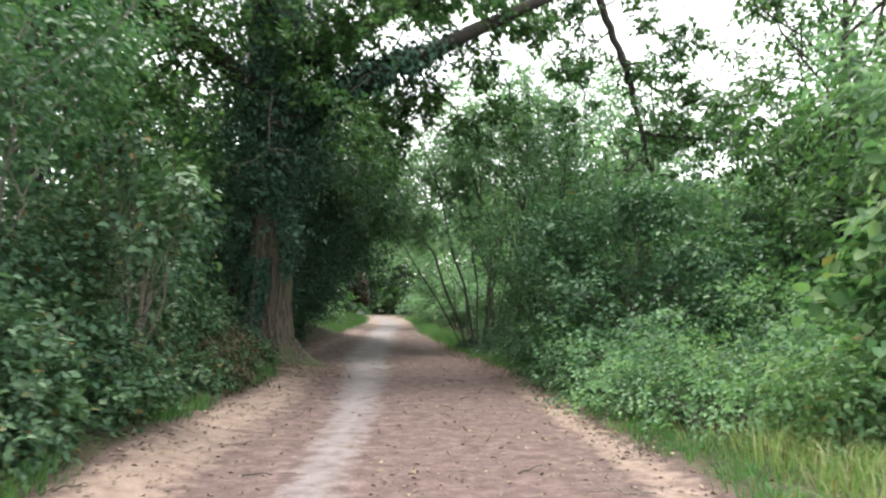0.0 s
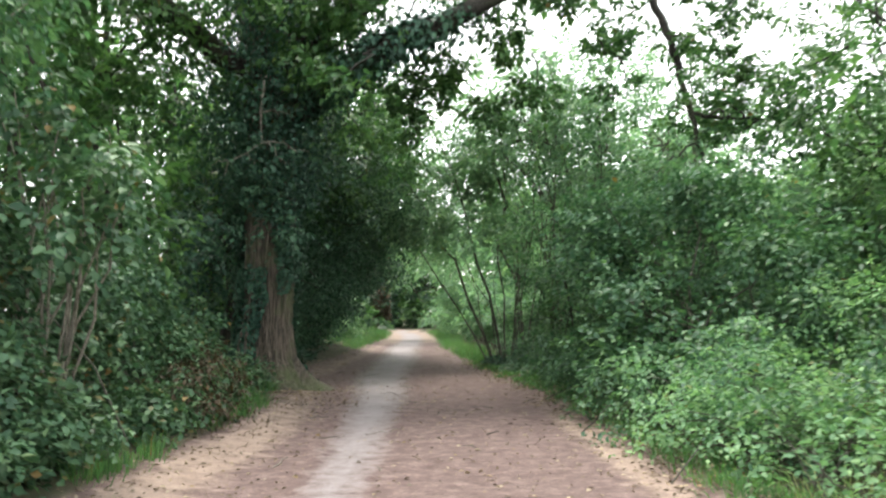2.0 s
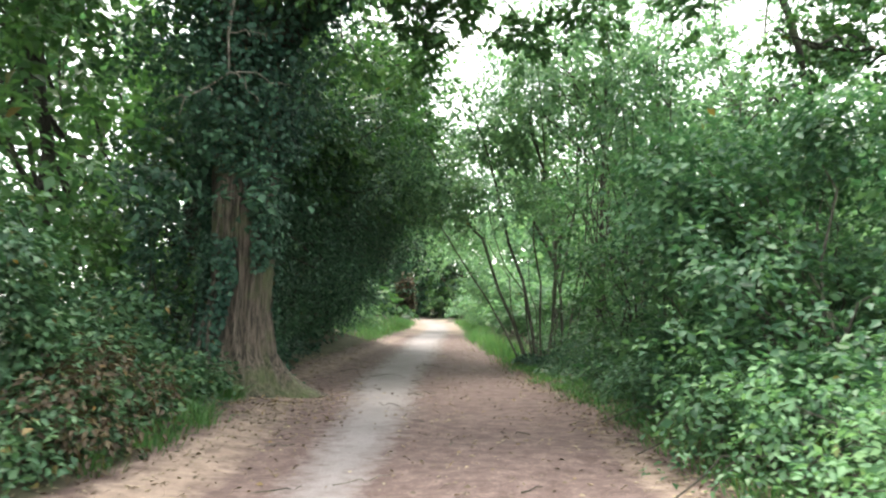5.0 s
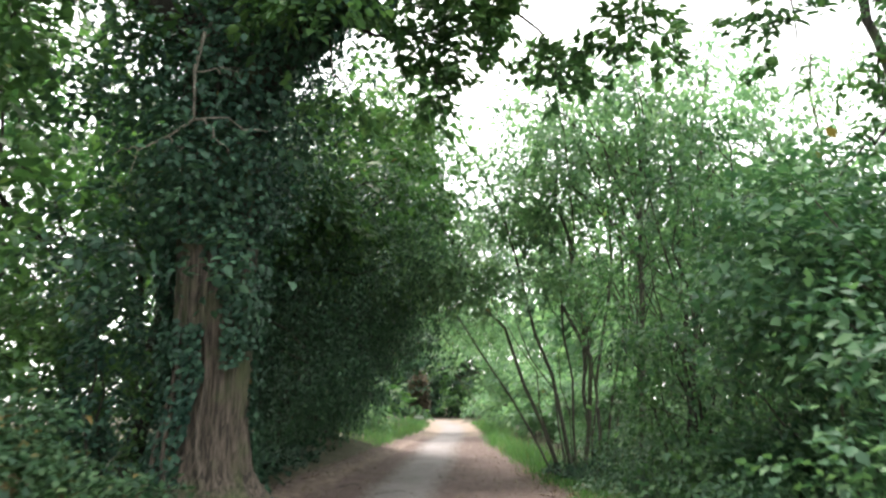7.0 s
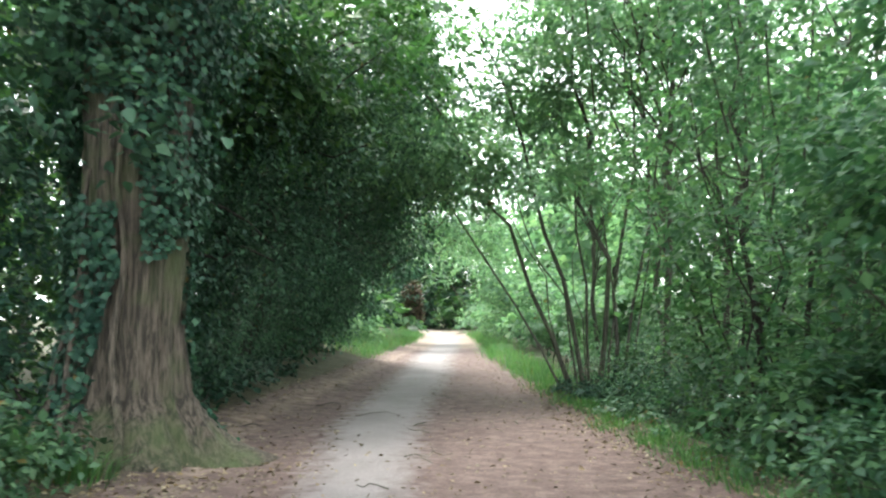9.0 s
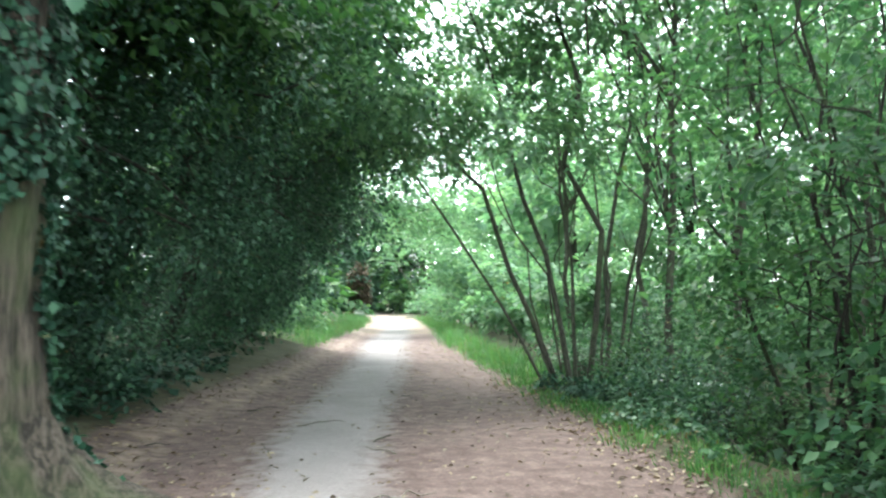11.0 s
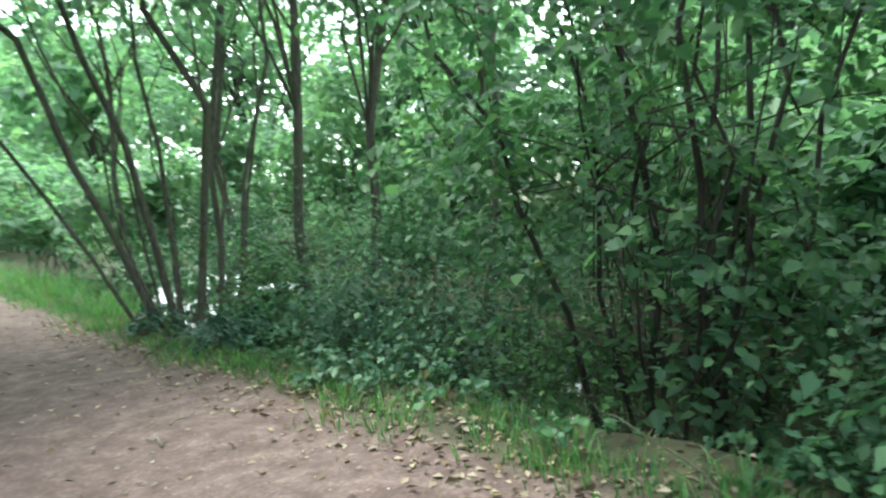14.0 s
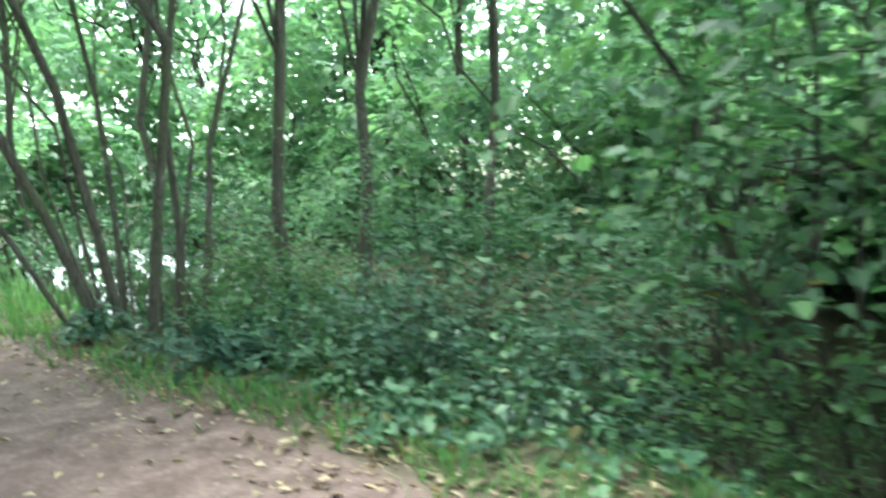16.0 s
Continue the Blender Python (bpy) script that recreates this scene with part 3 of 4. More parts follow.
for k, (x, y, h, r) in enumerate([(-8.0, 9.5, 8.5, 2.3), (-7.0, 13.5, 8.0, 2.1), (-11, 15, 10, 2.8), (-7.8, 20, 9, 2.3), (-12, 24, 11, 3.0), (-9, 28, 10, 2.8), (-14, 34, 12, 3.4)]):
    rng = np.random.default_rng(60 + k)
    lobes = [(x + rng.uniform(-1, 1) * r * 0.8, y + rng.uniform(-1, 1) * r * 0.8, h * rng.uniform(0.18, 1.0), r * rng.uniform(0.45, 0.75), r * rng.uniform(0.45, 0.75), r * rng.uniform(0.3, 0.5)) for _ in range(13)]
    plant("field_tree", "leafy hedgerow tree with many small branches", "tree", (x, y), 60 + k, lobes, 1000 if k < 2 else 440, 9, 0.7, 0.18 if k < 2 else 0.28, LEAF_OAK if k % 2 else LEAF_HAZEL, 0.3,
          0.3, 0.3, 0.15, 30, 0.05, BARK_DARK, 0.4, False, (h * 0.9, 0.17, (rng.uniform(-0.6, 0.6), rng.uniform(-0.6, 0.6))), "hedgerow trees")

plant("ivy_thicket", "dense glossy ivy heaped beside the oak's trunk", "ivy", (-5.3, 18.8), 96, [(-5.3, 18.9, 0.6, 0.5, 0.5, 0.5), (-5.4, 18.9, 1.5, 0.5, 0.5, 0.6), (-5.2, 19.0, 2.5, 0.5, 0.5, 0.6), (-5.6, 19.2, 3.3, 0.6, 0.5, 0.5), (-5.9, 18.7, 0.9, 0.5, 0.5, 0.5)],
      620, 9, 0.25, 0.085, LEAF_IVY, 0.46, 0.5, 0.35, 0.1, 14, 0.02, BARK_DARK, 0.3)
plant("hedge_shrub", "leafy green hedge shrub behind the oak", "shrub", (-6.4, 20.6), 98, [(-6.4, 20.5, 0.8, 0.9, 0.8, 0.6), (-6.2, 20.6, 1.9, 0.9, 0.8, 0.6), (-6.7, 20.4, 2.9, 0.9, 0.8, 0.6), (-7.4, 20.0, 1.2, 0.9, 0.8, 0.7), (-7.2, 20.2, 2.4, 0.8, 0.8, 0.6)],
      700, 9, 0.4, 0.11, LEAF_OAK, 0.34, 0.5, 0.3, 0.1, 18, 0.025, BARK_DARK, 0.3)
plant("bracken_clump", "withered brown bracken under the brambles", "fern", (-3.7, 13.3), 97, [(-3.45, 12.6, 0.65, 0.3, 0.5, 0.3), (-3.5, 13.4, 0.75, 0.3, 0.5, 0.4), (-3.5, 14.1, 0.6, 0.3, 0.4, 0.3), (-3.35, 13.0, 0.4, 0.3, 0.5, 0.2)],
      230, 12, 0.4, 0.08, LEAF_BROWN, 0.22, 0.7, 0.2, 0.1, 16, 0.007, BARK_STEM, 0.3)

# dark evergreens beyond the oak that lean over the lane
for k, (y, h, lean) in enumerate([(21.8, 6.0, 0.35), (24.8, 8.0, 0.62), (28.3, 8.5, 0.72), (32.0, 8.5, 0.6), (35.2, 7.5, 0.4)]):
    rng = np.random.default_rng(80 + k)
    x = float(left_edge(y)) - 1.5
    lobes = []
    for q in range(34):
        v = (q + rng.random()) / 34
        z, v2, wide = 0.3 + (h - 0.5) * v, y + rng.uniform(0.2 if k == 0 else -1.9, 1.9), rng.uniform(0.65, 1.1)
        face = float(left_edge(v2)) - (0.9 if k == 4 else 0.4) + lean * min(max(z - 0.7, 0), 4.4) - (0.9 * max(1 - z / 2.2, 0) if 0 < k < 4 else 0)
        lobes.append((face - wide - rng.choice([-0.35, 0.0, 0.3, 0.8, 1.3]) * rng.random(), v2, z, wide, rng.uniform(0.6, 1.1), rng.uniform(0.35, 0.6)))
    for q in range(3 if k == 0 else 11):
        z, v2 = rng.uniform(1.7, 4.8), y + rng.uniform(0.2 if k == 0 else -1.9, 1.9)
        face = float(left_edge(v2)) - (0.8 if k == 4 else 0.15) + lean * min(max(z - 0.7, 0), 4.4)
        lobes.append((face - rng.uniform(-0.25, 0.2), v2, z, rng.uniform(0.4, 0.7), rng.uniform(0.3, 0.5), rng.uniform(0.14, 0.24)))
    plant("holly_tree", "dense dark evergreen leaning over the lane", "tree", (x, y), 80 + k, [b for b in lobes if b[2] < 5.4], 2200 if k < 3 else 1300, 10, 0.6, 0.09 if k < 3 else 0.15, LEAF_DARK, 0.3, 0.6, 0.35, 0.16, 30,
          0.05, BARK_DARK, 0.4, False, (h * 0.7, 0.14, (lean * 2.2, 0)), "evergreens beside the lane")
    plant("lane_tree", "green broadleaf tree arching above the evergreens", "tree", (x - 0.7, y + 0.6), 380 + k, [b for b in lobes if b[2] > 4.2] + ([(-2.5, y + 0.6, 7.3, 1.2, 1.2, 0.9), (-1.9, y + 1.2, 6.3, 1.0, 1.0, 0.8), (-2.7, y + 1.6, 8.4, 1.2, 1.2, 0.9)] if k in (1, 2) else []) + [(b[0] - 2.2, *b[1:]) for b in lobes if b[2] > 4.2], 900, 9, 0.55, 0.19, LEAF_OAK, 0.3, 0.3, 0.3, 0.1, 24,
          0.05, BARK_DARK, 0.4, False, (h * 0.8, 0.16, (lean * 2.0, 0)), "trees arching over the lane")
plant("ivy_patch", "low dark ivy spreading over the bank", "ivy", (-5.2, 22.2), 95, [(-5.3, 21.6, 0.35, 0.8, 0.9, 0.25), (-5.0, 23.4, 0.35, 0.7, 1.0, 0.25), (-5.2, 25.2, 0.35, 0.7, 1.1, 0.3), (-5.3, 27.4, 0.35, 0.7, 1.3, 0.3)],
      800, 9, 0.2, 0.085, LEAF_IVY, 0.46, 0.2, 0.3, 0.0, 8, 0.008, BARK_DARK, 0.5, True)


# ---- right side ----
def weeds(y, x, h, seed, mat, sprays=340, size=0.075, wide=0.9):
    rng = np.random.default_rng(seed + 500)
    lobes = [(x + rng.uniform(-1, 1) * wide, y + rng.uniform(-1, 1), h * rng.uniform(0.25, 0.95), rng.uniform(0.3, 0.6), rng.uniform(0.3, 0.6), rng.uniform(0.2, 0.4)) for _ in range(9)]
    plant("weed_patch", "tangled nettles and brambles along the verge", "bush", (x, y), seed, lobes, sprays, 9, 0.28, size, mat, 0.3, 0.3, 0.2, 0.2, 26, 0.008, BARK_STEM, 0.6, False,
          group="verge weeds")


for k, (y, x, h) in enumerate([(6.0, 4.6, 1.0), (7.6, 5.2, 1.3), (8.4, 4.0, 1.0), (10.0, 4.7, 1.4), (10.4, 3.5, 1.0), (12.4, 3.2, 1.1), (12.2, 5.2, 1.7), (9.6, 6.2, 2.0), (14.2, 2.9, 1.0), (16.2, 2.6, 0.7), (8.9, 3.2, 0.6), (10.6, 2.9, 0.55), (9.6, 3.7, 0.9), (11.6, 3.1, 0.8), (12.9, 2.6, 0.6)]):
    weeds(y, x, h, 110 + k, (LEAF_PALE, LEAF_PALE, LEAF_MAPLE, LEAF_PALE, LEAF_HAZEL)[k % 5])
plant("maple_sapling", "young maple with broad yellow-green leaves on the verge", "tree", (4.3, 8.2), 130,
      [(4.3, 8.0, 1.3, 0.5, 0.5, 0.5), (4.6, 8.3, 2.0, 0.6, 0.6, 0.4), (4.2, 7.6, 0.9, 0.4, 0.4, 0.4), (4.7, 8.0, 2.7, 0.5, 0.5, 0.4)],
      130, 8, 0.4, 0.17, LEAF_MAPLE, 0.46, 0.45, 0.2, 0.0, 10, 0.014, BARK_STEM, 0.1, True)


def shrub(name, label, x, y, h, r, seed, mat, sprays, size, stems, thick, gaps=0.18, low=0.15, round_leaf=True, width=0.4, n=14, per=9):
    rng = np.random.default_rng(seed + 300)
    lobes = [(x + rng.uniform(-1, 1) * r, y + rng.uniform(-1, 1) * r, h * rng.uniform(low, 1.0), r * rng.uniform(0.35, 0.6), r * rng.uniform(0.35, 0.6), r * rng.uniform(0.2, 0.36)) for _ in range(n)]
    return plant(name, label, "shrub", (x, y), seed, lobes, sprays, per, 0.45, size, mat, width, 0.25, 0.2, gaps, stems, thick, BARK_STEM, 0.3, round_leaf, flat=1.1)


shrub("hazel_shrub", "tall bushy hazel with layered dark green leaves", 3.6, 14.6, 3.6, 1.5, 140, LEAF_HAZEL, 2200, 0.11, 26, 0.024, 0.24, 0.12, False, 0.32)
shrub("hazel_shrub", "tall bushy hazel with layered dark green leaves", 3.4, 17.2, 4.2, 1.5, 141, LEAF_HAZEL, 2200, 0.11, 26, 0.024, 0.24, 0.12, False, 0.32)
for k, (x, y, h, r, n) in enumerate([(4.2, 22.6, 4.6, 1.0, 420), (4.8, 18.6, 5.4, 1.3, 420)]):
    shrub("coppice_shrub", "coppiced shrub with many upright stems and broad leaves", x, y, h, r, 143 + k, LEAF_HAZEL, n, 0.1, 26, 0.014, 0.28, 0.3, False, 0.4, 22)


def stemmed(name, label, at, seed, ends, mat, sprays, per, reach, size, width, bow, low, spread, round_leaf, gaps, bark=BARK_STEM, taper=0.3, wobble=0.012, droop=0.3):
    """A plant of long stems that rise from one stool, each with leaf sprays from the share low of its length upward."""
    rng = np.random.default_rng(seed)
    x, y = at
    origin = np.array([x, y, float(land(x, y)) - 0.05])
    root = tagged(new(name), label, "tree" if "tree" in label else "shrub")
    root.location = origin
    lobes = []
    for (a, b), e, r in ends:
        line = bend(rng, (a, b, float(land(a, b)) - 0.06), e, bow, 9, wobble)
        part(root, "stem", joined("stem", [tube(line, np.linspace(r, r * taper, 9), 8)], bark, origin))
        for q in range(9):
            if q / 8 >= low:
                w = spread * (0.55 + 0.6 * q / 8)
                lobes.append((*(line[q] + rng.normal(size=3) * [0.3 * spread, 0.3 * spread, 0.1]), w, w, 0.3 * w))
    P, D, N, L, C = crown(rng, lobes, sprays, per, reach, size, droop, 0.15, gaps, 1.1)
    twigs = []
    for c in C[rng.choice(len(C), min(70, len(C)), replace=False)]:
        (a, b), e, r = ends[rng.integers(len(ends))]
        stem = np.array([a, b, 0.0]) + (np.array(e) - [a, b, 0.0]) * np.clip((c[2] - 0.3) / e[2], 0.05, 0.95)
        if np.linalg.norm(c - stem) < 1.6:
            twigs.append(tube(bend(rng, stem, c, (0, 0, 0.05), 5, 0.05), np.linspace(0.009, 0.003, 5), 4))
    part(root, "branches", joined("branches", twigs, bark, origin), kind="stuff")
    part(root, "foliage", leaves("foliage", P - origin, D, N, L, width, mat, round_leaf), kind="stuff")


stemmed("dogwood_shrub", "broad-leaved shrub with many dark stems fanning from one stool", (2.4, 20.6), 142,
        [((2.45, 20.35), (1.75, 20.1, 4.6), 0.028), ((2.3, 20.7), (2.25, 20.9, 5.0), 0.03), ((2.5, 20.6), (3.0, 20.3, 5.0), 0.028), ((2.2, 20.9), (1.2, 22.3, 3.9), 0.024),
         ((2.6, 20.5), (3.4, 21.2, 4.6), 0.026), ((2.4, 20.4), (2.2, 19.4, 4.2), 0.022), ((2.6, 20.4), (3.2, 19.4, 4.0), 0.022), ((2.3, 20.5), (1.5, 19.6, 3.3), 0.018),
         ((2.35, 20.8), (1.9, 21.6, 4.4), 0.02), ((2.55, 20.75), (2.8, 21.7, 4.4), 0.02), ((2.25, 20.6), (1.55, 20.7, 3.0), 0.013), ((2.5, 20.4), (2.7, 19.6, 2.6), 0.012), ((2.3, 20.4), (1.9, 19.5, 2.2), 0.012)],
        LEAF_DOGWOOD, 1250, 9, 0.4, 0.088, 0.36, (0.1, 0, 0.1), 0.15, 0.6, True, 0.38, BARK_DARK, 0.35, 0.014, 0.3)
for k, (x, y, h, r, n) in enumerate([(2.3, 22.6, 0.9, 0.6, 260), (1.75, 23.5, 0.7, 0.4, 240), (2.7, 24.4, 0.9, 0.6, 240), (1.8, 25.3, 0.6, 0.5, 240), (3.6, 23.4, 0.7, 0.7, 200), (2.9, 26.6, 1.2, 0.8, 260), (1.9, 29.5, 0.9, 0.8, 260), (1.75, 22.1, 0.4, 0.4, 160), (2.0, 19.0, 0.35, 0.4, 90), (1.9, 21.2, 0.4, 0.35, 100), (3.1, 19.6, 0.7, 0.5, 110), (1.7, 27.0, 0.9, 0.6, 200), (2.4, 27.8, 1.2, 0.7, 200),
                                          (1.35, 24.4, 0.4, 0.35, 160), (3.0, 25.2, 1.6, 0.5, 140)]):
    shrub("bramble_bush", "low bramble bush at the pond's edge", x, y, h, r, 150 + k, (LEAF_BRAMBLE, LEAF_DARK, LEAF_HAZEL, LEAF_OAK, LEAF_LIGHT, LEAF_LIGHT, LEAF_HAZEL, LEAF_DARK, LEAF_HAZEL, LEAF_OAK, LEAF_HAZEL, LEAF_HAZEL, LEAF_DARK, LEAF_HAZEL, LEAF_LIGHT)[k], n, 0.06, 12, 0.008, 0.25, 0.1, False, 0.36, 20)
# low cover along the verge
for k, (y0, y1, mat) in enumerate([(18.2, 21.6, LEAF_HAZEL), (21.8, 24.0, LEAF_BRAMBLE), (24.0, 26.5, LEAF_IVY)]):
    rng = np.random.default_rng(700 + k)
    lobes = []
    for _ in range(12):
        y = rng.uniform(y0, y1)
        x = float(right_edge(y)) + rng.uniform(0.3, 1.0)
        lobes.append((x, y, float(land(x, y)) + 0.08, rng.uniform(0.2, 0.35), rng.uniform(0.25, 0.4), rng.uniform(0.1, 0.17)))
    plant("ground_cover", "low creeping leaves over the verge", "plant", lobes[0][:2], 700 + k, lobes, 130 if k == 0 else 230, 9, 0.14, 0.06, mat, 0.4, 0.3, 0.2, 0.0, 8, 0.005, BARK_STEM, 0.3, True, group="creeping verge plants")
# far bank of the pond
for k, (x, y, h, r) in enumerate([(7.6, 22.5, 3.2, 1.5), (8.0, 26, 4.0, 1.6), (7.4, 29.5, 3.6, 1.6), (6.8, 33.5, 3.6, 1.6), (10.4, 24, 5.0, 2.0), (10.6, 28.5, 5.6, 2.1), (7.4, 19.0, 3.2, 1.4), (10, 20.6, 5.0, 1.9), (4.4, 37.0, 3.8, 1.7), (6.2, 20.6, 1.6, 0.9), (6.4, 23.4, 1.8, 0.9), (6.0, 17.6, 1.6, 0.9)]):
    shrub("bank_willow", "soft light green willow on the pond's far bank", x, y, h, r, 410 + k, LEAF_LIGHT, 580, 0.21, 12, 0.03, 0.06, 0.06, False, 0.3, 20)


stemmed("coppiced_willow", "coppiced tree with long thin stems leaning over the lane", (1.0, 26.3), 9,
        [((0.6, 26.3), (-3.4, 27.2, 5.4), 0.025), ((0.75, 26.1), (-2.5, 26.9, 6.6), 0.043), ((1.0, 26.4), (-0.9, 26.8, 6.9), 0.046), ((1.2, 26.3), (0.8, 26.7, 8.4), 0.052),
         ((1.45, 26.4), (1.9, 26.9, 8.0), 0.041), ((1.6, 26.1), (2.2, 26.6, 7.6), 0.033), ((0.9, 26.5), (-0.9, 27.5, 5.6), 0.019), ((0.8, 26.0), (-1.4, 26.0, 4.4), 0.015),
         ((1.1, 26.6), (0.2, 27.4, 7.2), 0.030), ((1.35, 26.0), (0.75, 26.2, 6.6), 0.022), ((1.7, 26.5), (2.9, 27.2, 6.8), 0.022), ((1.0, 26.1), (0.3, 25.6, 4.2), 0.012)],
        LEAF_LIGHT, 3200, 9, 0.4, 0.14, 0.28, (0.22, 0, 0.3), 0.74, 1.1, False, 0.42, BARK_STEM, 0.35, 0.02, 0.4)
for k, (x, y, h, fork) in enumerate([(2.35, 26.0, 9, 0.3), (3.2, 26.1, 9, 0.8), (5.2, 26.5, 8, 0.9), (3.0, 31.0, 9, 0.4), (6.8, 28.5, 10, 0.6), (2.2, 33.0, 8, -0.6)]):
    rng = np.random.default_rng(170 + k)
    lobes = [(x + rng.uniform(-1.6, 1.6), y + rng.uniform(-1.6, 1.6), h * rng.uniform(0.5, 1.05), rng.uniform(0.7, 1.2), rng.uniform(0.7, 1.2), rng.uniform(0.4, 0.8)) for _ in range(10)]
    t = plant("pond_tree", "slim grey-barked tree forking above the pond bank", "tree", (x, y), 170 + k, lobes, 380, 9, 0.55, 0.18, LEAF_LIGHT, 0.28, 0.4, 0.25, 0.25, 16,
              0.04, BARK_STEM, 0.3, False, (h, 0.07, (fork, 0.3)), "slim trees by the pond")

# trees behind the pond and the verge
for k, (x, y, h, r, mat) in enumerate([(7.4, 13.0, 9.0, 2.1, LEAF_OAK), (6.9, 10.2, 6.0, 1.6, LEAF_LIGHT), (8.4, 17.6, 9.5, 2.3, LEAF_OAK), (11, 24, 6.5, 2.4, LEAF_LIGHT), (9, 33, 7.5, 2.6, LEAF_LIGHT), (14, 30, 8, 3, LEAF_OAK),
                                       (13, 40, 8.0, 3.0, LEAF_LIGHT), (6.5, 40, 7.0, 2.6, LEAF_LIGHT), (18, 22, 9, 3.4, LEAF_OAK), (15, 15, 9, 3, LEAF_OAK), (22, 34, 10, 4, LEAF_OAK), (9.5, 37, 9, 3.0, LEAF_LIGHT), (14, 25, 9, 3.0, LEAF_LIGHT), (17, 36, 11, 3.8, LEAF_LIGHT), (11, 47, 11, 4.0, LEAF_LIGHT)]):
    rng = np.random.default_rng(190 + k)
    lobes = [(x + rng.uniform(-1, 1) * r * 0.85, y + rng.uniform(-1, 1) * r * 0.85, h * rng.uniform(0.1, 1.0), r * rng.uniform(0.4, 0.7), r * rng.uniform(0.4, 0.7), r * rng.uniform(0.25, 0.45)) for _ in range(14)]
    plant("field_tree", "leafy hedgerow tree with many small branches", "tree", (x, y), 190 + k, lobes, 1250 if k < 3 else 560, 9, 0.6, 0.16 if k < 3 else 0.3, mat, 0.3, 0.3, 0.3, 0.18, 26, 0.05, BARK_DARK, 0.4, False,
          (h * 0.9, 0.14, (rng.uniform(-0.6, 0.6), rng.uniform(-0.6, 0.6))), "hedgerow trees")

# ---- the far lane ----
for k, (x, y, h, r, mat, s) in enumerate([(2.4, 35, 2.2, 1.2, LEAF_LIGHT, 700), (1.6, 39.5, 2.6, 1.3, LEAF_LIGHT, 800), (1.1, 45, 3.0, 1.8, LEAF_LIGHT, 800), (0.4, 52, 3.4, 1.9, LEAF_LIGHT, 700), (0.1, 60, 4.2, 2.2, LEAF_LIGHT, 700),
                                          (-2.6, 74, 6, 3, LEAF_LIGHT, 700), (-6.9, 41.5, 3.6, 1.2, LEAF_LIGHT, 800), (-7.8, 48, 4.0, 1.3, LEAF_HAZEL, 800), (-8.8, 55, 5, 1.4, LEAF_LIGHT, 700), (-10.5, 66, 6, 2.6, LEAF_HAZEL, 700)]):
    shrub("hedge_shrub", "light green hedge shrub beside the lane", x, y, h, r, 220 + k, mat, s // 2, 0.22, 10, 0.03, 0.1, 0.12, False, 0.3, 16)
shrub("ivy_stump", "brown withered ivy-covered stump standing at the lane's edge", -6.15, 62, 3.2, 0.28, 240, LEAF_BROWN, 500, 0.16, 6, 0.06, 0.0, 0.1, False, 0.36, 16)
for k, (x, y, h, r, mat) in enumerate([(-14, 88, 8, 4.5, LEAF_DARK), (-9, 98, 10, 5, LEAF_DARK), (-3, 92, 9, 4.5, LEAF_OAK), (3, 80, 10, 4.5, LEAF_LIGHT), (-16, 76, 11, 4.5, LEAF_OAK), (5, 60, 9, 3.6, LEAF_LIGHT), (-11, 58, 10, 3.6, LEAF_OAK),
                                       (10, 95, 11, 6, LEAF_OAK), (-24, 100, 12, 6, LEAF_OAK), (-10, 46, 10, 3.0, LEAF_OAK), (4.5, 50, 7.5, 3.2, LEAF_LIGHT), (-20, 92, 10, 5, LEAF_DARK), (-12, 106, 12, 6, LEAF_DARK), (-3, 108, 12, 6, LEAF_OAK), (9, 74, 10, 4.5, LEAF_OAK), (-18, 62, 11, 4.5, LEAF_OAK)]):
    rng = np.random.default_rng(250 + k)
    lobes = [(x + rng.uniform(-1, 1) * r * 0.9, y + rng.uniform(-1, 1) * r * 0.9, h * rng.uniform(0.08, 1.0), r * rng.uniform(0.4, 0.65), r * rng.uniform(0.4, 0.65), r * rng.uniform(0.25, 0.4)) for _ in range(15)]
    plant("distant_tree", "full leafy tree at the far end of the lane", "tree", (x, y), 250 + k, lobes, 620 if mat is LEAF_DARK else 340, 9, 1.1, 0.65, mat, 0.3, 0.3, 0.35, 0.05, 14, 0.06, BARK_DARK, 0.5, False, (h * 0.85, 0.2, (0.3, 0.2)), "far trees")
# boughs that close the arch over the lane
plant("arching_tree", "tree with light green boughs arching over the lane", "tree", (-7.5, 51), 280,
      [(-6.5, 51, 5.0, 1.4, 1.6, 0.9), (-5.2, 50, 5.6, 1.4, 1.6, 0.8), (-3.8, 50, 5.9, 1.4, 1.5, 0.7), (-2.3, 50, 5.8, 1.3, 1.5, 0.7), (-1.0, 50, 5.4, 1.2, 1.5, 0.7), (-4.4, 52, 4.7, 1.3, 1.4, 0.6), (-2.8, 52, 4.9, 1.5, 1.4, 0.7), (-1, 52, 4.6, 1.3, 1.4, 0.8), (-5.8, 52, 6.3, 1.6, 1.6, 0.9), (-3.5, 51, 7.4, 2.2, 1.6, 0.9)],
      1400, 9, 0.55, 0.16, LEAF_LIGHT, 0.28, 0.45, 0.2, 0.2, 26, 0.05, BARK_DARK, 0.3, False, (6, 0.14, (1.0, 0.0)))

